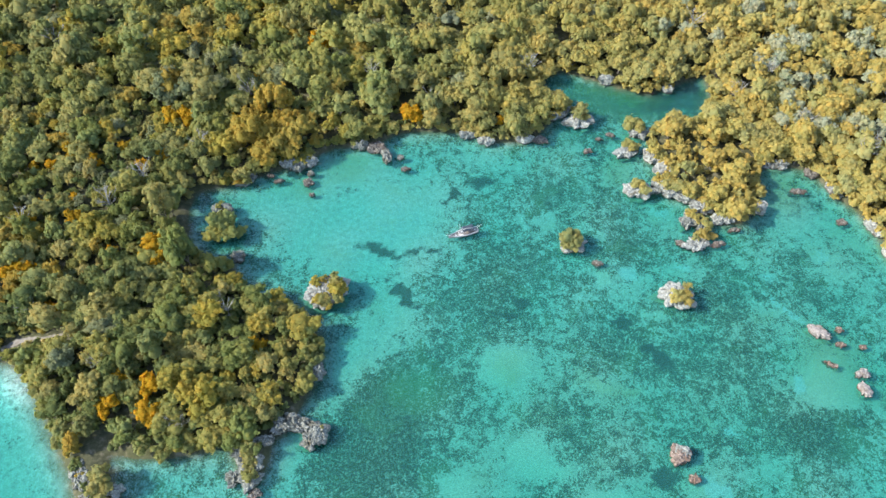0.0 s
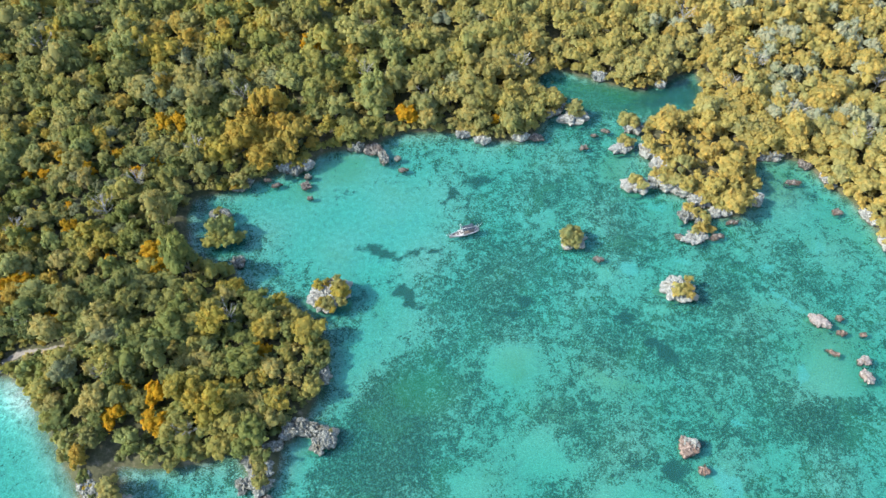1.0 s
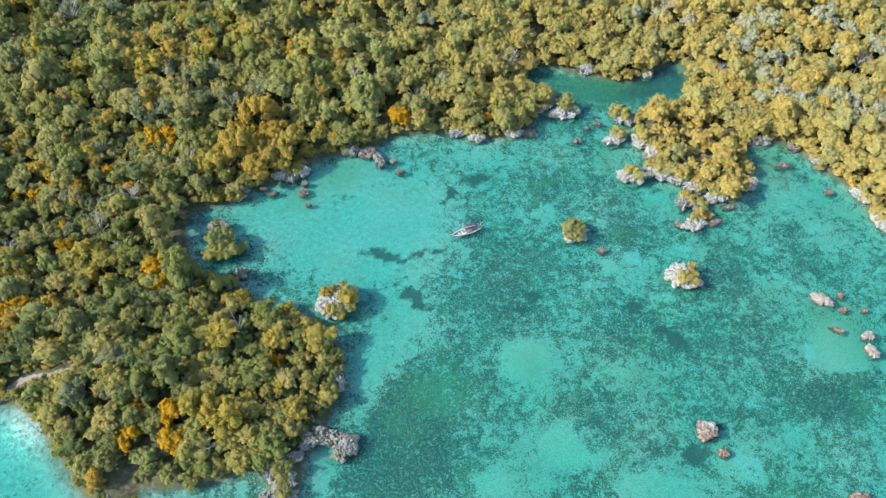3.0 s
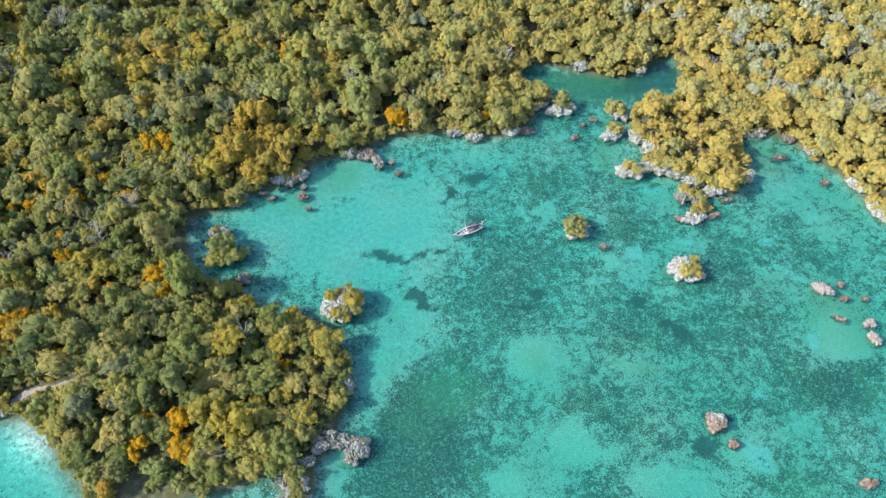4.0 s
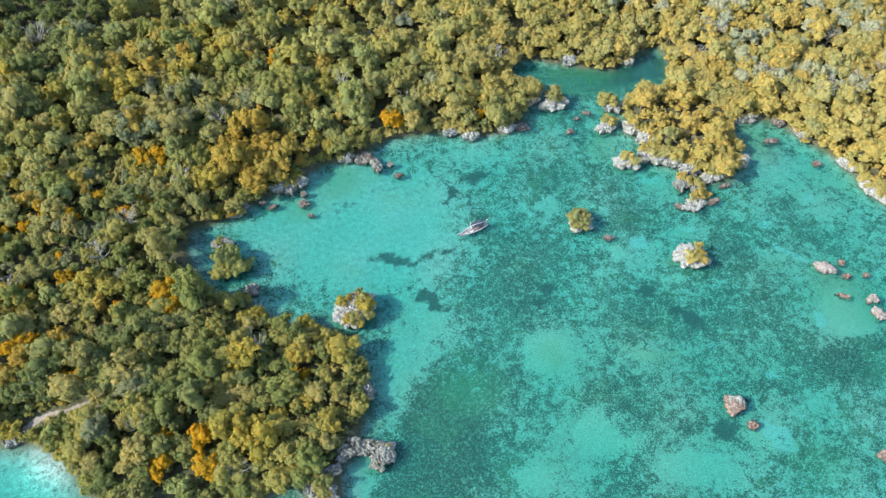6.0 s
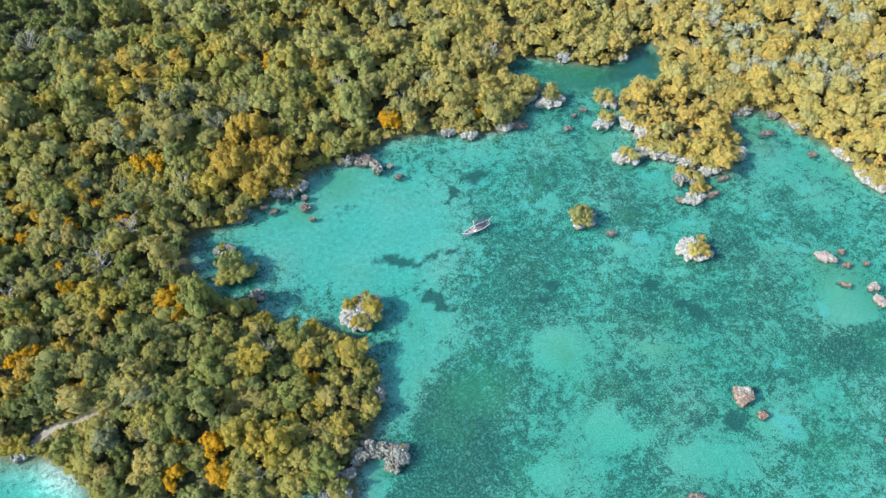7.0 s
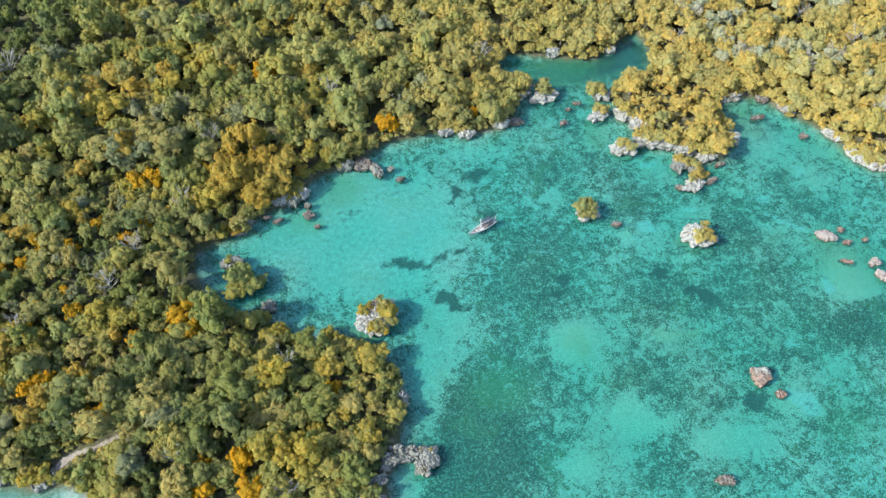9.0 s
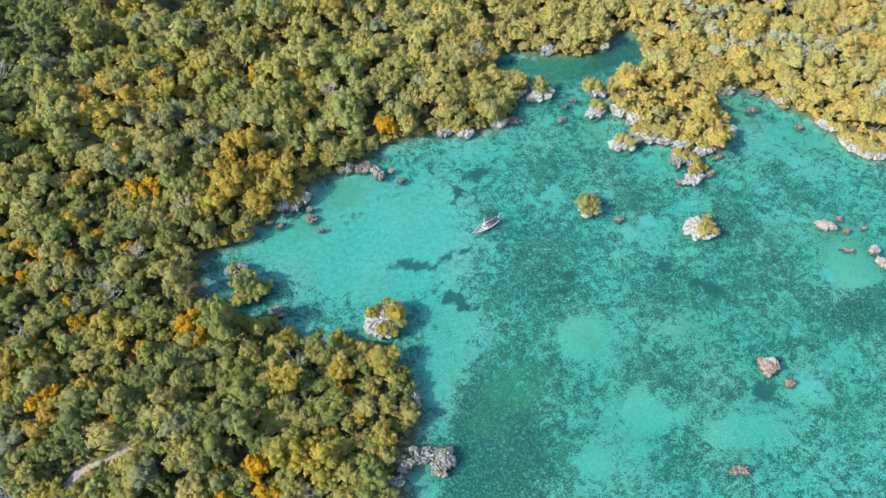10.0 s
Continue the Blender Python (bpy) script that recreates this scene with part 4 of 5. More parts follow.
LEDGES_POINT = [
    (53.0, 129.0, 3.6, 2.6, 1.9, -40, MAT_PALE, PALE), (50.6, 122.6, 4.0, 2.6, 1.6, 60, MAT_GREY, GREYL), (57.2, 118.8, 5.0, 2.8, 2.2, -10, MAT_PALE, PALE), (63.4, 112.2, 4.4, 2.4, 1.5, -10, MAT_PALE, PALE),
    (98.6, 100.4, 5.2, 2.0, 1.2, -65, MAT_PALE, PALE), (103.6, 96.6, 5.2, 2.0, 1.2, -15, MAT_PALE, PALE),
]
LEDGES = LEDGES_SPIT + LEDGES_POINT + LEDGES_NORTH + LEDGES_INLET + LEDGES_EAST + LEDGES_SOUTH

# bushes that lean out from the shore
line = np.concatenate([SHORE[3:], SHORE[:1]])
for (ax, ay), (bx, by) in zip(line[:-6], line[1:-5]):
    run = math.hypot(bx - ax, by - ay)
    for k in range(max(1, round(run / 2.7))):
        f = (k + rng.uniform(0.2, 0.8)) / max(1, round(run / 2.7))
        x, y = ax + (bx - ax) * f, ay + (by - ay) * f
        if run > 30 or x < -100 or math.hypot(x + 36.0, y - 128.4) < 3.6 or (x < -55 and y < 57) or (-38 < x < -22 and y < 66) or (-62 < x < -50 and 102 < y < 118):
            continue
        # a step inland, to the left of the line's way
        if any(math.hypot(x - ledge[0], y - ledge[1]) < 0.45 * ledge[2] for ledge in LEDGES):
            off = rng.uniform(1.0, 1.9)   # behind the bare rock
        else:
            off = rng.uniform(0.2, 1.3)
        x, y = x - (by - ay) / run * off, y + (bx - ax) / run * off
        ob = bush(x, y, max(ground_z(x, y), -0.2) + 0.1, rng.uniform(1.1, 2.0), "mangrove_tree", "olive-gold mangrove bush leaning over the water's edge", rng.uniform(0.85, 1.25))
        tagged(ob, group="bushes along the shore")


def woodland(name, places, label, crowns, seed):
    """Many trees as one uncounted mass: crowns and stems, each crown with a tone of its own."""
    r = np.random.RandomState(seed)
    V, Q, L, T, n = [], [], [], [], 0
    for x, y, size, tall, tint in places:
        v, q, tone = crowns[r.randint(len(crowns))]
        a = r.uniform(0, 6.28)
        c, s = math.cos(a), math.sin(a)
        wx, wy = r.uniform(0.82, 1.18, 2)
        p = np.stack([(v[:, 0] * c - v[:, 1] * s) * size * wx + x, (v[:, 0] * s + v[:, 1] * c) * size * wy + y, v[:, 2] * size * tall + ground_z(x, y)], 1)
        # a tapered stem from the ground into the crown
        g = np.arange(4) * np.pi / 2
        stem = np.concatenate([np.stack([x + np.cos(g) * w, y + np.sin(g) * w, np.full(4, h)], 1) for w, h in ((0.17, ground_z(x, y) - 0.4), (0.07, ground_z(x, y) + 2.2 * size))])
        V += [p, stem]
        Q += [q + n, n + len(p) + np.array([(i, (i + 1) % 4, 4 + (i + 1) % 4, 4 + i) for i in range(4)])]
        L += [tone, np.full(8, 0.5)]
        T.append(np.full(len(p) + 8, tint))
        n += len(p) + 8
    me = bpy.data.meshes.new(name)
    fill(me, np.concatenate(V), np.concatenate(Q))
    for key, values in (("lobe", L), ("tint", T)):
        at = me.attributes.new(key, "FLOAT", "POINT")
        at.data.foreach_set("value", np.concatenate(values).astype(np.float32))
    me.polygons.foreach_set("use_smooth", np.ones(len(me.polygons), bool))
    me.materials.append(MAT_LEAF)
    return tagged(new(name, me), label, "woodland", kind="stuff")


LOW = [crown_arrays(75 + i, 1.7, 1.1, 0.5, 3, 3, 5, 0.23, 0.2) for i in range(4)]
ux, uy = scatter(3.3, 16, (-120, 40), (120, 170))
keep = (inland(ux, uy) > np.where((ux < -61.5) & (uy < 60), 9.0, 1.4)) & near_view(ux, uy, 0) & (to_segments(ux, uy, TRACK, False) > 2.6) & (uy < 150) & (ux < 106)
low_rng = np.random.RandomState(17)
# brighter tones in the east lift its gaps in place of haze
woodland("undergrowth", [(float(a), float(b), low_rng.uniform(0.8, 1.25), low_rng.uniform(0.8, 1.5), low_rng.choice([0.0, 0.28, 0.57, 0.86, 0.43, 1.0] if a < 40 else [0.14, 0.43, 0.57, 0.86])) for a, b in zip(ux[keep], uy[keep])], "low dark green undergrowth between the trees on limestone", LOW, 18)
front = [w for w in woods if w[1] < 158]
back = [w for w in woods if w[1] >= 158]
woodland("coastal_woodland", front, "dense olive-green and golden coastal scrub woodland on limestone", CROWNS[:9], 11)
woodland("inland_woodland", back, "dense olive-green coastal woodland farther inland", BACK_CROWNS, 13)
# the woods beyond the flight's view, thinner in detail
FAR = [crown_arrays(90 + i, 7.6, 4.0, 2.2, 3, 2, 5, 1.9) for i in range(3)]
fx, fy = scatter(16.0, 6, (-280, 60), (310, 370))
keep = (inland(fx, fy) > 2.0) & ~near_view(fx, fy, 9)
woodland("distant_woodland", [(float(a), float(b), 1.0, 1.0, clump(a, b)[1]) for a, b in zip(fx[keep], fy[keep])], "distant olive-green coastal scrub woodland", FAR, 12)


# ---- rocks and islets ----
def rock_bmesh(seed, sx, sy, sz, detail, undercut, jag):
    """Weathered coral limestone: a flat-topped block of several humps, sharp and pitted, eaten away at the water's level."""
    r = random.Random(seed)
    bm = bmesh.new()
    humps = [(0.0, 0.0, 1.0, 1.0, detail)]
    if jag > 0.2:
        for i in range(4):
            a = r.uniform(0, 6.28)
            humps.append((math.cos(a) * r.uniform(0.55, 0.85), math.sin(a) * r.uniform(0.55, 0.85), r.uniform(0.28, 0.5), r.uniform(0.55, 1.05), max(detail - 2, 3)))
    for cx, cy, wide, tall, level in humps:
        made = bmesh.ops.create_icosphere(bm, subdivisions=level, radius=1.0)["verts"]
        off = Vector((seed * 7.31 + cx * 5, seed * 3.17 + cy * 5, seed * 1.9))
        for v in made:
            d = v.co.normalized()
            flat = Vector((d.x, d.y, 0.25 * d.z))
            edge = 1.0 + noise.noise(flat * 1.3 + off) * 0.7 + noise.noise(flat * 3.1 + off) * 0.55 + noise.noise(flat * 7.0 + off) * 0.22
            h = max(min((d.z + 1) / 2, 1), 0)
            top = math.copysign(abs(d.z) ** 0.5, d.z)
            cut = 1.0 - undercut * math.exp(-((h - 0.30) / 0.16) ** 2)
            q = Vector(((cx + d.x * edge * wide * cut) * sx, (cy + d.y * edge * wide * cut) * sy, (top * 0.5 + 0.5) * sz * tall))
            fine = q + off
            cell = noise.voronoi(fine * 1.1)[0][0]
            ridge = [1.0 - 2.6 * abs(noise.noise(fine * f + off)) for f in (0.9, 1.9, 3.9)]
            push = (cell - 0.42) * 0.9 + ridge[0] * 0.55 + ridge[1] * 0.45 + ridge[2] * 0.28
            q += Vector((d.x, d.y, 0.0)) * push * jag * 1.15
            q.z += jag * h * h * (push * 1.0 + max(ridge[1], 0.0) * 0.9 + max(ridge[2], 0.0) * 0.7 - 0.6)
            v.co = q
    return bm


ROCKS = "coral rocks in the lagoon"


def rock(name, label, x, y, sx, sy, sz, turn=0.0, mat=MAT_PALE, detail=4, undercut=0.22, jag=0.22, seed=None, sink=0.75, skirt=True):
    seed = rng.randrange(1000) if seed is None else seed
    ob = new(name, mesh_of(name, rock_bmesh(seed, sx / 2, sy / 2, sz + sink, detail, undercut, jag), mat, False))
    ob.matrix_basis = pose(x, y, -sink, 0, 0, turn)
    if skirt:
        # the weedy foot under water
        part("submerged_foot", rock_bmesh(seed + 1, sx * 0.54, sy * 0.56, sink * 0.82, 3, 0.0, 0.12), MAT_FOOT, ob, "brown weedy foot under water", False)
    return tagged(ob, label, "rock", ROCKS)


MAT_FOOT = plain_material("weedy_foot", (0.105, 0.082, 0.052), (0.185, 0.155, 0.105), 1.4, 0.95)

# islets: x, y, length, width, height, turn, material
rock("islet", "undercut pale limestone islet with bushes in the lagoon", -24.8, 91.0, 8.0, 6.4, 2.0, 20, MAT_PALE, 5, 0.36, 0.24, 3)
rock("islet", "undercut pale limestone islet with bushes in the lagoon", 49.2, 91.2, 6.2, 4.8, 1.8, -18, MAT_PALE, 5, 0.30, 0.24, 14)
rock("islet", "small limestone islet almost hidden by its bush", 28.8, 105.0, 4.2, 3.6, 1.0, 0, MAT_PALE, 5, 0.26, 0.22, 5)
rock("islet", "limestone islet with a bush beside the shore", 34.0, 144.6, 6.2, 4.0, 1.7, 0, MAT_PALE, 5, 0.3, 0.25, 6)
rock("islet", "limestone islet with a bush beside the shore", 48.3, 140.4, 4.6, 3.6, 1.6, 15, MAT_PALE, 4, 0.28, 0.25, 7)
rock("islet", "limestone islet with a bush beside the shore", 45.0, 133.8, 5.4, 3.4, 1.6, 10, MAT_PALE, 5, 0.3, 0.25, 8)
rock("islet", "limestone islet with a bush beside the shore", 45.8, 121.0, 5.6, 4.0, 1.8, -10, MAT_PALE, 5, 0.3, 0.25, 9)
rock("islet", "rugged limestone islet with an orange-leaved bush", 56.2, 105.4, 5.0, 2.8, 1.1, 12, MAT_PALE, 5, 0.26, 0.22, 10)
ledge_rng = random.Random(19)
for x, y, sx, sy, sz, turn, mat, label in LEDGES:
    if mat is not MAT_RUST and sx > 2.6 and x > -60 and not (-31 < x < -20 and y < 62) and sz < 2.9:
        up = np.array([x, y]) + [(1.0, 0.0), (-1.0, 0.0), (0.0, 1.0), (0.0, -1.0)]
        rise = inland(up[:, 0], up[:, 1])
        ix, iy = (rise[0] - rise[1]) / 2, (rise[2] - rise[3]) / 2
        long = max(sx, sy)
        for k in range(max(1, round(long / 2.3))):
            along = (k + 0.5) / max(1, round(long / 2.3)) - 0.5
            back = ledge_rng.uniform(0.2, 1.3)
            bx, by = x + ix * back - iy * along * long * 0.9, y + iy * back + ix * along * long * 0.9
            bush(bx, by, sz * 0.65, ledge_rng.uniform(1.0, 1.6), "mangrove_tree", "low olive-gold bush growing over a limestone ledge", ledge_rng.uniform(0.75, 1.1))
    slim = 0.86 if mat is MAT_PALE else 1.0
    rock("shore_rock", label, x, y, sx * slim, sy * slim, sz, turn, mat, 5 if sx > 3.9 else 4, 0.38 if mat is not MAT_RUST else 0.1, 0.34 if sx < 7 else 0.5)
for x, y, s, kind, tall in [(-65.6, 52.4, 1.0, "mangrove_tree", 0.7), (-62.6, 48.4, 0.8, "mangrove_tree", 0.6), (-61.0, 46.8, 0.7, "mangrove_tree", 0.6), (-64.4, 50.4, 0.8, "mangrove_tree", 0.6), (-67.2, 55.6, 1.5, "golden_tree", 0.9), (-68.8, 57.8, 1.5, "mangrove_tree", 0.8), (-66.0, 53.2, 1.1, "mangrove_tree", 0.8), (-65.0, 51.2, 0.9, "golden_tree", 0.7), (-63.6, 49.6, 0.8, "mangrove_tree", 0.7), (-66.6, 60.4, 1.7, "mangrove_tree", 0.9), (-64.6, 59.8, 1.4, "mangrove_tree", 0.9)]:
    bush(x, y, max(ground_z(x, y), 0.2), s, kind, "brownish-gold bush on the rocky spit by the beach", tall, 1.0)
slope_rng = random.Random(41)
for x, y, s in [(-85.6, 76.0, 1.3), (-83.6, 75.6, 1.5), (-81.6, 74.8, 1.6), (-83.2, 77.2, 1.3), (-81.0, 77.0, 1.6), (-79.2, 75.6, 1.7), (-79.0, 73.2, 1.5), (-78.6, 77.4, 1.6), (-81.6, 73.0, 1.2), (-79.6, 71.2, 1.2), (-92.2, 79.0, 1.5),
                (-90.6, 78.6, 1.2), (-88.6, 79.8, 1.4), (-86.8, 80.6, 1.5), (-91.0, 81.0, 1.7), (-84.2, 81.2, 1.4), (-81.6, 81.6, 1.4), (-85.0, 74.8, 0.9)]:
    bush(x, y, ground_z(x, y), s, "golden_tree" if slope_rng.random() < 0.1 else "mangrove_tree", "soft brownish bush on the slope above the beach", slope_rng.uniform(0.6, 0.8), slope_rng.choice([0.43, 1.0, 0.14]))
AWASH_NORTH = [
    (-23.7, 94.4, 2.8, 3.2, 3.0, 0, MAT_RUST, "dark jagged coral rock pinnacle rising beside an islet"),
    (-10.6, 131.8, 1.3, 1.5, 0.8, 0, MAT_GREY, GREYL), (-9.3, 128.0, 2.4, 1.5, 0.6, 0, MAT_RUST, RUSTL), (-32.2, 123.4, 2.2, 2.8, 0.7, 20, MAT_RUST, RUSTL), (-31.9, 126.2, 1.2, 1.4, 1.2, 0, MAT_GREY, GREYL),
    (-30.9, 119.6, 1.1, 1.0, 0.35, 0, MAT_RUST, RUSTL), (-39.4, 123.8, 2.4, 1.4, 0.5, 10, MAT_RUST, RUSTL), (-41.6, 125.4, 1.6, 1.2, 0.7, 0, MAT_RUST, RUSTL), (35.3, 134.4, 2.0, 1.6, 0.5, 20, MAT_RUST, RUSTL),
    (41.5, 140.0, 2.4, 1.2, 0.4, -20, MAT_RUST, RUSTL), (38.5, 138.6, 1.6, 1.0, 0.4, 0, MAT_RUST, RUSTL), (54.2, 156.0, 2.2, 1.0, 0.3, 0, MAT_RUST, RUSTL), (61.0, 105.4, 3.6, 1.7, 0.55, 15, MAT_RUST, RUSTL),
    (53.0, 105.8, 2.0, 1.8, 0.5, 0, MAT_RUST, RUSTL),
]
AWASH_SOUTH = [
    (65.8, 109.6, 3.0, 1.4, 0.5, 10, MAT_RUST, RUSTL), (33.8, 100.0, 1.9, 1.7, 0.45, 0, MAT_RUST, RUSTL), (83.0, 121.4, 4.2, 2.2, 0.45, 5, MAT_RUST, RUSTL), (90.7, 112.0, 2.6, 2.0, 0.45, 0, MAT_RUST, RUSTL),
    (81.3, 83.4, 1.5, 1.5, 0.35, 0, MAT_RED, RUSTL), (80.6, 79.9, 2.2, 1.3, 0.5, 0, MAT_RED, RUSTL), (77.4, 75.2, 3.0, 1.2, 0.5, -40, MAT_RED, RUSTL), (84.7, 79.4, 1.3, 1.1, 0.4, 0, MAT_RED, RUSTL),
    (67.1, 41.5, 3.2, 2.4, 0.9, 0, MAT_RED, RUSTL), (26.8, 39.8, 3.2, 2.0, 0.7, -15, MAT_RUST, RUSTL), (45.8, 51.8, 1.8, 2.4, 0.5, 10, MAT_RED, RUSTL), (-33.0, 48.4, 2.4, 2.2, 0.7, 0, MAT_RUST, RUSTL),
]
for x, y, sx, sy, sz, turn, mat, label in AWASH_NORTH + AWASH_SOUTH:
    rock("lagoon_rock", label, x, y, sx * 0.85, sy * 0.62, sz * 0.65, turn, mat, 4, 0.15, 0.24)
rock("boulder", "pale pinkish limestone boulder standing in the shallows", 76.8, 82.5, 4.3, 2.0, 1.5, -42, MAT_PINK, 4, 0.12, 0.10, 31)
rock("boulder", "pale and rusty limestone boulder standing in the shallows", 82.6, 73.2, 2.2, 1.6, 1.0, 0, MAT_PINK, 4, 0.1, 0.16, 32)
rock("boulder", "pale and rusty limestone boulder standing in the shallows", 82.0, 69.6, 1.9, 2.7, 1.2, 10, MAT_PINK, 4, 0.1, 0.18, 33)
crested = rock("boulder", "rusty coral boulder with a bleached white crest", 43.9, 56.2, 2.9, 3.2, 1.5, 30, MAT_RED, 4, 0.12, 0.30, 34)
bm = rock_bmesh(35, 0.75, 1.25, 1.0, 4, 0.0, 0.26)
bmesh.ops.transform(bm, matrix=pose(0.6, 0.1, 1.35, 0, 0, 35), verts=bm.verts)
part("crest", bm, MAT_PALE, crested, "bleached white crest", False)
ISLET_BUSHES = [
    (-47.8, 123.4, 1.5, 1.9, "mangrove_tree", 0.9), (-46.4, 122.8, 1.2, 1.2, "mangrove_tree", 0.8), (-48.6, 122.4, 1.0, 1.2, "golden_tree", 0.8),
    (-23.6, 87.4, 1.6, 1.1, "mangrove_tree", 0.8), (-25.2, 94.0, 1.7, 1.0, "golden_tree", 0.7),
    (-26.6, 92.9, 1.9, 1.25, "mangrove_tree", 0.7), (-22.5, 93.2, 1.8, 1.7, "mangrove_tree", 1.1), (-21.9, 91.4, 1.8, 1.9, "mangrove_tree", 1.1), (-21.9, 89.4, 1.7, 1.4, "mangrove_tree", 1.0),
    (-24.4, 88.4, 1.9, 1.6, "mangrove_tree", 0.75), (-26.0, 88.6, 1.9, 1.2, "mangrove_tree", 0.7), (49.0, 89.6, 1.9, 1.8, "mangrove_tree", 0.8),
    (50.6, 90.2, 2.0, 1.2, "golden_tree", 0.85), (51.0, 91.4, 1.8, 1.1, "golden_tree", 0.7), (50.6, 88.9, 1.6, 1.3, "golden_tree", 0.8),
    (51.5, 92.8, 1.8, 0.95, "mangrove_tree", 0.8), (28.6, 105.1, 0.8, 2.6, "mangrove_tree", 1.0), (27.2, 104.4, 0.5, 1.6, "mangrove_tree", 0.8), (29.8, 106.2, 0.6, 1.6, "mangrove_tree", 0.85),
    (27.4, 106.4, 0.6, 1.7, "mangrove_tree", 0.9), (34.0, 145.2, 1.6, 2.4, "mangrove_tree", 0.8), (35.4, 145.0, 1.2, 1.3, "mangrove_tree", 0.8),
]
LEDGE_BUSHES = [
    (47.6, 141.4, 1.3, 2.5, "mangrove_tree", 0.9), (48.8, 141.8, 0.9, 1.6, "mangrove_tree", 1.0), (45.4, 134.4, 1.5, 1.8, "mangrove_tree", 0.75), (46.6, 134.6, 1.2, 1.2, "mangrove_tree", 0.8),
    (45.7, 121.2, 1.9, 1.7, "mangrove_tree", 0.8), (46.8, 119.8, 1.7, 1.3, "mangrove_tree", 0.8), (58.4, 107.6, 0.8, 1.5, "golden_tree", 0.9), (57.2, 107.4, 0.8, 1.2, "golden_tree", 0.8),
    (56.2, 106.2, 0.9, 0.9, "mangrove_tree", 0.8), (60.0, 107.4, 0.4, 1.1, "golden_tree", 0.7), (-35.2, 56.2, 1.6, 1.5, "mangrove_tree", 0.8), (-34.8, 53.4, 1.5, 1.1, "mangrove_tree", 0.7), (-35.8, 58.4, 1.5, 1.6, "mangrove_tree", 0.9),
    (-31.4, 62.6, 1.4, 1.4, "mangrove_tree", 0.9), (91.0, 119.2, 0.6, 1.0, "golden_tree", 0.7), (-22.2, 60.2, 1.5, 0.6, "mangrove_tree", 0.6),
]
POINT_BUSHES = [
    (52.2, 121.0, 2.2, 1.5, "mangrove_tree", 0.8), (54.4, 120.4, 2.3, 1.7, "mangrove_tree", 0.85), (56.2, 118.2, 2.1, 1.7, "mangrove_tree", 0.9), (98.6, 107.0, 0.8, 1.7, "mangrove_tree", 0.9), (99.8, 101.0, 1.2, 1.6, "mangrove_tree", 0.8), (102.0, 98.6, 1.3, 1.5, "mangrove_tree", 0.8), (60.1, 117.2, 1.5, 1.9, "golden_tree", 0.95),
    (62.3, 117.2, 1.5, 2.0, "mangrove_tree", 1.0), (64.0, 114.8, 1.2, 1.7, "mangrove_tree", 1.0), (54.6, 126.6, 1.8, 1.5, "mangrove_tree", 0.9), (52.4, 130.6, 1.8, 1.5, "mangrove_tree", 0.9),
]
for x, y, z, s, kind, tall in ISLET_BUSHES + LEDGE_BUSHES + POINT_BUSHES:
    bush(x, y, z, s, kind, "golden-orange bush on bare limestone" if kind == "golden_tree" else "low olive-gold bush rooted on a limestone islet", tall, rng.uniform(0.22, 0.34) if x > 0 else rng.choice([0.40, 0.46, 0.71]))
for x, y, size, tall, v in [(-49.8, 108.4, 1.35, 1.0, 9), (-47.4, 106.6, 1.15, 0.85, 10), (-50.6, 106.2, 1.05, 0.9, 11), (-48.8, 110.4, 1.0, 0.85, 9)]:
    tree("mangrove_tree", x, y, size, tall, v, 0.41 + 0.02 * v)


# ---- silvery screw palms with long drooping straps ----
def screw_palm(x, y, z, size, seed):
    r = random.Random(seed)
    root = new("screw_palm")
    bm = bmesh.new()
    tube(bm, [(0, 0, -z - 0.2), (0.1, 0.05, -1.0), (0, 0, 0)], [0.16, 0.13, 0.12])
    part("trunk", bm, MAT_BARK, root)
    bm = bmesh.new()
    for i in range(64):
        a, up, reach = r.uniform(0, 6.28), r.uniform(0.25, 1.25), r.uniform(1.4, 2.3)
        side = Vector((-math.sin(a), math.cos(a), 0))
        rows = []
        for k in range(5):
            f = k / 4
            p = Vector((math.cos(a) * reach * f * math.cos(up * (1 - f)), math.sin(a) * reach * f * math.cos(up * (1 - f)), reach * math.sin(up) * f - 1.1 * f * f))
            w = 0.10 * (1 - f) ** 0.6 + 0.008
            rows.append([bm.verts.new(p - side * w), bm.verts.new(p - Vector((0, 0, 0.04))), bm.verts.new(p + side * w)])
        for p, q in zip(rows, rows[1:]):
            for k in range(2):
                bm.faces.new((p[k], p[k + 1], q[k + 1], q[k]))
    part("leaf_rosette", bm, MAT_SILVER, root, "long silvery strap leaves")
    root.matrix_basis = Matrix.LocRotScale((x, y, z), Euler((0, 0, r.uniform(0, 6.28))), (size, size, size))
    return tagged(root, "screw palm with long drooping silvery strap leaves", "palm", "screw palms in the scrub")


for i, (x, y, z, size) in enumerate([(81.0, 159.2, 5.4, 1.5), (83.2, 161.2, 5.6, 1.5), (84.6, 163.4, 5.4, 1.3), (103.5, 150.5, 5.2, 1.2), (97.5, 141.0, 5.0, 1.0)]):
    screw_palm(x, y, z, size, i)


# ---- bare, bleached shrubs among the crowns ----
MAT_DEAD = plain_material("bleached_wood", (0.17, 0.168, 0.16), (0.31, 0.305, 0.29), 3.0, 0.85)


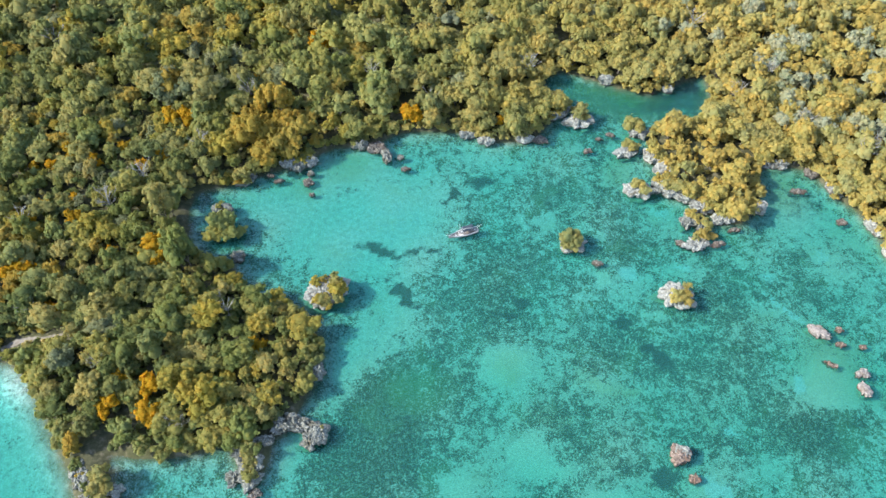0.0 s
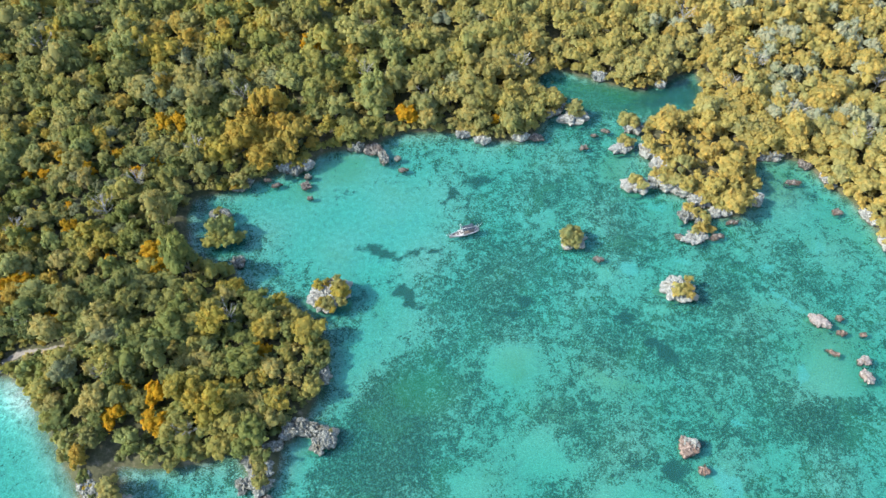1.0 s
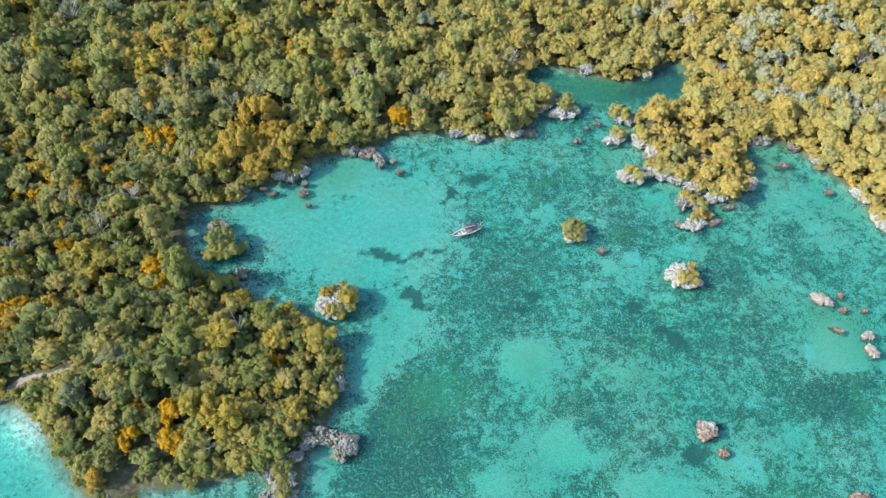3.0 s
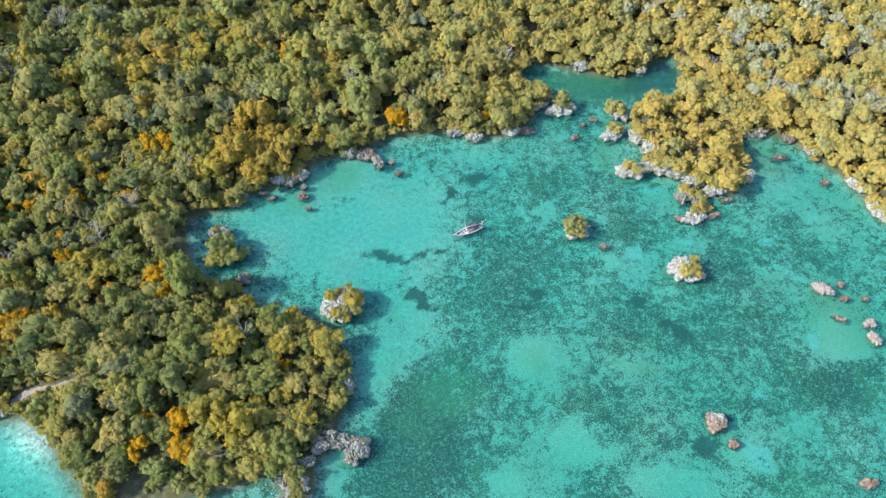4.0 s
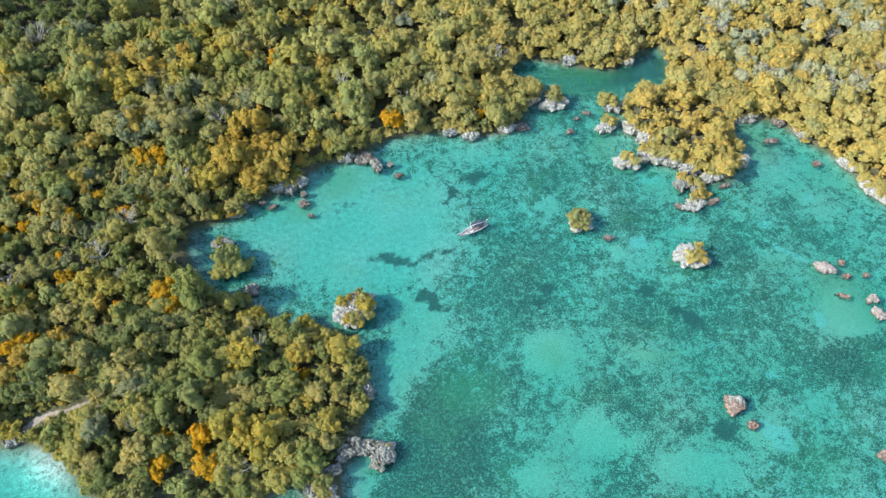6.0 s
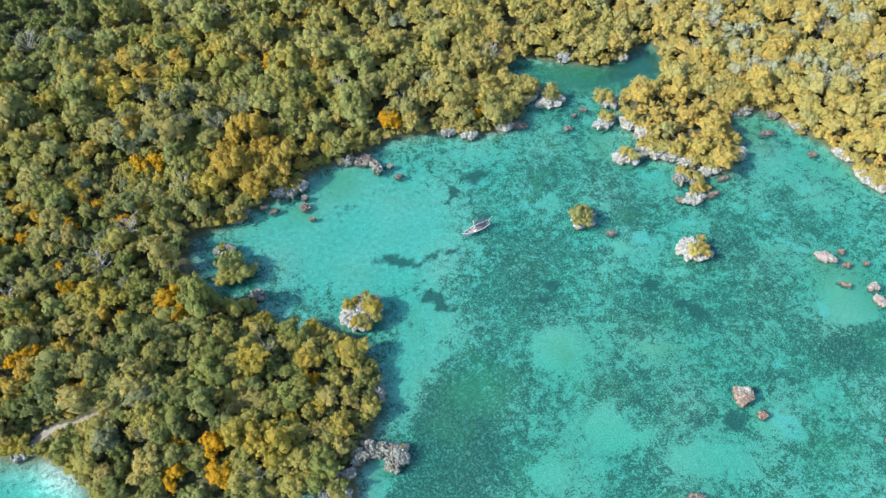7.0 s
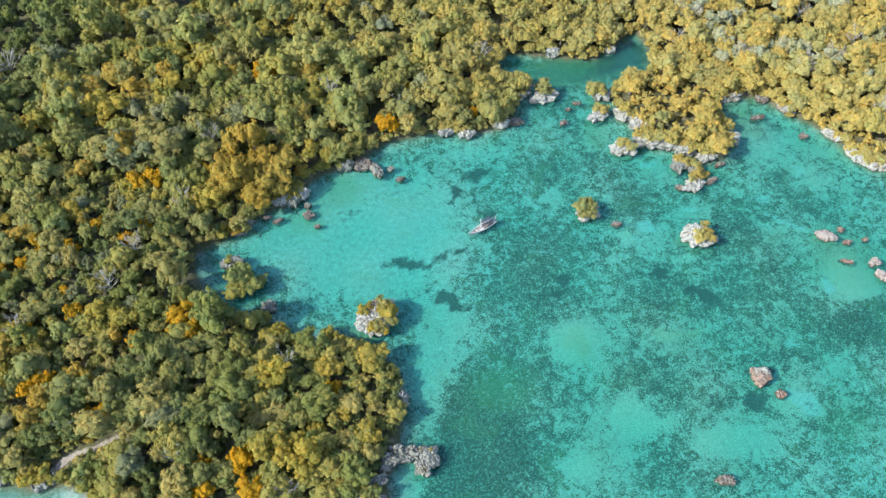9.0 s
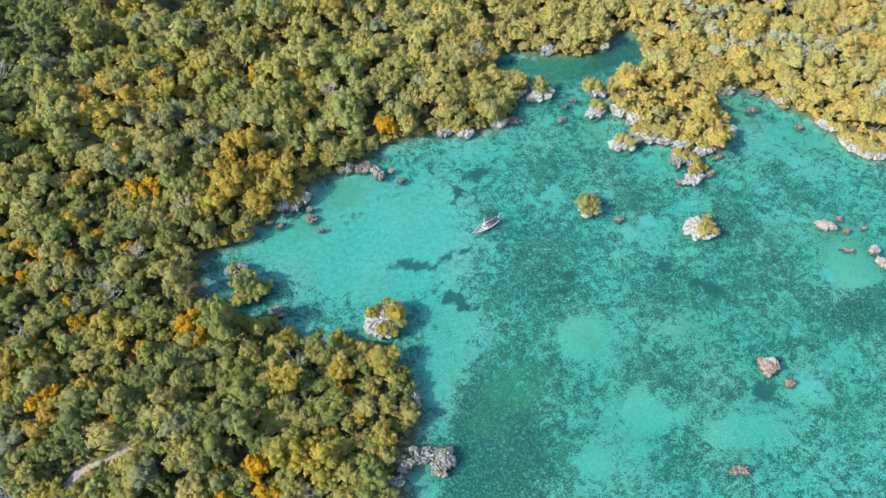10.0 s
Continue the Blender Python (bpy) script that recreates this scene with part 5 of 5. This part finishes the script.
def dead_bmesh(seed):
    r = random.Random(seed)
    bm = bmesh.new()
    tube(bm, [(0, 0, -0.4), (0.05, 0, 1.2), (0, 0.05, 2.4)], [0.14, 0.11, 0.08], 6)
    for i in range(11):
        a, z = i * 2.4 + r.uniform(-0.3, 0.3), r.uniform(1.0, 2.4)
        reach, rise = r.uniform(1.0, 2.2), r.uniform(0.9, 2.4)
        mid = Vector((math.cos(a) * reach * 0.5, math.sin(a) * reach * 0.5, z + rise * 0.6))
        tip = Vector((math.cos(a) * reach, math.sin(a) * reach, z + rise))
        tube(bm, [(0, 0, z), mid, tip], [0.06, 0.045, 0.02], 5)
        for k in range(5):
            b = a + r.uniform(-1.2, 1.2)
            start = mid.lerp(tip, r.uniform(0.0, 0.8))
            tube(bm, [start, start + Vector((math.cos(b) * 0.35, math.sin(b) * 0.35, 0.35)), start + Vector((math.cos(b) * 0.75, math.sin(b) * 0.75, r.uniform(0.4, 0.9)))], [0.03, 0.025, 0.012], 4)
    return bm


DEAD = [mesh_of("dead_shrub", dead_bmesh(i), MAT_DEAD) for i in range(3)]
dead_rng = random.Random(77)
for x, y, size in [(-104.0, 118.0, 1.2), (-93.0, 107.5, 1.1), (-75.0, 112.5, 1.3), (-69.5, 121.0, 1.3), (-58.0, 131.0, 1.2), (-49.5, 150.0, 1.3), (-19.0, 158.0, 1.2), (-3.5, 147.0, 1.1), (22.0, 160.0, 1.3), (-104.0, 168.0, 1.5), (-96.0, 190.0, 1.6),
                   (74.0, 150.0, 1.2), (88.0, 140.0, 1.2), (106.0, 128.0, 1.3), (112.0, 150.0, 1.3), (68.0, 178.0, 1.4), (-43.5, 84.5, 1.1), (-84.0, 84.0, 1.0), (-66.0, 72.0, 1.0), (-48.0, 60.0, 0.9), (108.0, 110.0, 1.1), (119.5, 135.7, 1.4), (82.3, 157.3, 1.5), (99.1, 129.0, 1.4), (110.4, 131.8, 1.3), (101.2, 131.6, 1.2)]:
    ob = new("dead_shrub", DEAD[dead_rng.randrange(3)])
    ob.matrix_basis = Matrix.LocRotScale((x, y, ground_z(x, y) + 1.0), Euler((0, 0, dead_rng.uniform(0, 6.28))), (size, size, size * 1.15))
    tagged(ob, "bare bleached grey shrub standing among leafy crowns", "dead shrub", "bare shrubs in the scrub")


# ---- the boat ----
def box(bm, centre, size, turn=0.0, bevel=0.02):
    made = bmesh.ops.create_cube(bm, size=1.0)["verts"]
    bmesh.ops.transform(bm, matrix=Matrix.Translation(centre) @ Matrix.Rotation(turn, 4, "Z") @ Matrix.Diagonal((*size, 1)), verts=made)
    bmesh.ops.bevel(bm, geom=list({e for v in made for e in v.link_edges}), offset=bevel, segments=1, affect="EDGES")


MAT_HULL = plain_material("weathered_grey_wood", (0.17, 0.155, 0.15), (0.30, 0.28, 0.275), 4.0, 0.8)
MAT_PLANK = plain_material("dark_deck_wood", (0.11, 0.09, 0.078), (0.22, 0.185, 0.16), 5.0, 0.8)
MAT_WHITE = plain_material("worn_white_paint", (0.42, 0.42, 0.425), (0.58, 0.58, 0.585), 3.0, 0.6)
MAT_AWNING = plain_material("slate_awning_cloth", (0.014, 0.024, 0.038), (0.026, 0.040, 0.058), 2.0, 0.9)
MAT_SPAR = plain_material("pale_pole_wood", (0.30, 0.295, 0.29), (0.42, 0.41, 0.40), 5.0, 0.7)


def half_beam(f):
    """Half the hull's width, from the stern at 0 to the bow at 1."""
    return 0.92 * (1 - max(f - 0.30, 0) ** 2.2 * 2.1) * (0.72 + 0.28 * min(f / 0.3, 1))


def boat():
    root = new("sailing_boat")
    length = 6.9
    bm = bmesh.new()
    rings, n = [], 16
    for k in range(n + 1):
        f = k / n
        x, b = -length / 2 + f * length, max(half_beam(f), 0.03)
        sheer = 0.62 + 0.55 * max(f - 0.55, 0) ** 1.6 * 2 + 0.22 * max(0.25 - f, 0) * 2
        keel = -0.28 + 0.5 * max(f - 0.8, 0) * 2
        prof = [(b, sheer), (b * 0.96, 0.30), (b * 0.70, -0.05), (0.05, keel), (-b * 0.70, -0.05), (-b * 0.96, 0.30), (-b, sheer)]
        inner = [(-b + 0.06 * min(1, b * 3), sheer), (-b * 0.86, 0.22), (b * 0.86, 0.22), (b - 0.06 * min(1, b * 3), sheer)]
        rings.append([bm.verts.new((x, y, z)) for y, z in prof + inner])
    for p, q in zip(rings, rings[1:]):
        for k in range(len(p)):
            m = (k + 1) % len(p)
            bm.faces.new((p[k], p[m], q[m], q[k]))
    bm.faces.new(rings[0])
    bm.faces.new(list(reversed(rings[-1])))
    bmesh.ops.recalc_face_normals(bm, faces=bm.faces)
    hull = part("hull", bm, MAT_HULL, root, "weathered grey wooden hull", False)
    for side in (1, -1):
        bm = bmesh.new()
        pts = []
        for k in range(15):
            f = k / 14
            sheer = 0.64 + 0.55 * max(f - 0.55, 0) ** 1.6 * 2 + 0.22 * max(0.25 - f, 0) * 2
            pts.append((-length / 2 + f * length, side * max(half_beam(f), 0.03), sheer))
        tube(bm, pts, [0.055] * 15, 6)
        part("gunwale", bm, MAT_WHITE, hull, "white-painted gunwale")
    for k in range(9):
        bm = bmesh.new()
        x = -2.9 + k * 0.66
        f = (x + length / 2) / length
        box(bm, (x, 0, 0.27), (0.60, half_beam(f) * 1.62, 0.05))
        part("deck_plank", bm, MAT_PLANK, hull, smooth=False)
    for x in (1.75, 0.95, -2.9):
        bm = bmesh.new()
        box(bm, (x, 0, 0.58), (0.24, half_beam((x + length / 2) / length) * 1.86, 0.05))
        part("thwart", bm, MAT_SPAR, hull, smooth=False)
    for x, y, sx in ((0.45, 0.42, 0.75), (0.2, -0.45, 0.5)):
        bm = bmesh.new()
        box(bm, (x, y, 0.50), (sx, 0.34, 0.34), 0.2, 0.05)
        part("locker", bm, MAT_WHITE, root, "white-painted locker", False)
    # the awning on its four posts
    bm = bmesh.new()
    grid = {}
    for i in range(9):
        for j in range(7):
            x, y = -2.55 + i * 0.34, -1.05 + j * 0.26
            z = 1.62 - 0.16 * (y + 0.27) ** 2 - 0.05 * math.sin(i * 0.8 * math.pi) ** 2
            for k in (0, 1):
                grid[i, j, k] = bm.verts.new((x, y, z - 0.02 * k))
    for i in range(8):
        for j in range(6):
            for k in (0, 1):
                bm.faces.new([grid[i, j, k], grid[i + 1, j, k], grid[i + 1, j + 1, k], grid[i, j + 1, k]])
    rim = [(i, 0) for i in range(9)] + [(8, j) for j in range(1, 7)] + [(i, 6) for i in range(7, -1, -1)] + [(0, j) for j in range(5, 0, -1)]
    for p, q in zip(rim, rim[1:] + rim[:1]):
        bm.faces.new((grid[(*p, 0)], grid[(*p, 1)], grid[(*q, 1)], grid[(*q, 0)]))
    bmesh.ops.recalc_face_normals(bm, faces=bm.faces)
    awning = part("awning", bm, MAT_AWNING, root, "slate-blue cloth awning")
    for x in (-2.5, 0.1):
        for y in (-0.88, 0.42):
            bm = bmesh.new()
            tube(bm, [(x, y * 0.92, 0.3), (x, y, 1.55)], [0.035, 0.03], 6)
            part("awning_post", bm, MAT_SPAR, awning)
    mast = None
    for name, pts, radii in (
        ("mast", [(0.55, 0, 0.0), (0.75, 0.05, 2.0), (0.95, 0.1, 4.1)], [0.085, 0.07, 0.045]),
        ("yard", [(-2.5, 0.35, 1.86), (-0.8, 0.05, 1.90), (1.5, -0.3, 1.45)], [0.035, 0.06, 0.04]),
        ("bowsprit", [(2.9, 0, 1.05), (3.6, 0.0, 1.15), (4.3, 0, 1.25)], [0.06, 0.055, 0.035]),
        ("stern_pole", [(-3.2, -0.1, 0.8), (-3.9, -0.2, 1.25), (-4.7, -0.3, 1.75)], [0.05, 0.045, 0.03]),
        ("stern_post", [(-3.4, 0, -0.2), (-3.45, 0, 0.9), (-3.5, 0, 2.2)], [0.07, 0.055, 0.04])):
        bm = bmesh.new()
        tube(bm, pts, radii, 7)
        spar = part(name, bm, MAT_SPAR, root)
        mast = spar if name == "mast" else mast
    for k, (a, b) in enumerate([((0.95, 0.1, 4.05), (4.2, 0, 1.25)), ((0.95, 0.1, 4.05), (-0.6, 0.9, 0.7)), ((0.95, 0.1, 4.05), (-0.6, -0.9, 0.7))]):
        bm = bmesh.new()
        tube(bm, [a, b], [0.014, 0.014], 4)
        part("stay", bm, MAT_SPAR, mast)
    for x, y in ((1.35, 0.12), (2.05, -0.05)):
        bm = bmesh.new()
        ring = [(x + 0.24 * math.cos(a), y + 0.24 * math.sin(a), 0.36 + 0.012 * k) for k in range(3) for a in (i * math.pi / 5 for i in range(10))]
        tube(bm, ring, [0.035] * len(ring), 5)
        part("rope_coil", bm, MAT_SPAR, hull)
    bm = bmesh.new()
    box(bm, (-3.62, 0, 0.15), (0.42, 0.06, 0.95))
    part("rudder", bm, MAT_HULL, hull, smooth=False)
    root.matrix_basis = pose(4.5, 108.0, -0.02, 0, 0, 199)
    return tagged(root, "small weathered wooden sailing boat with a slate awning in the lagoon", "boat")


boat()
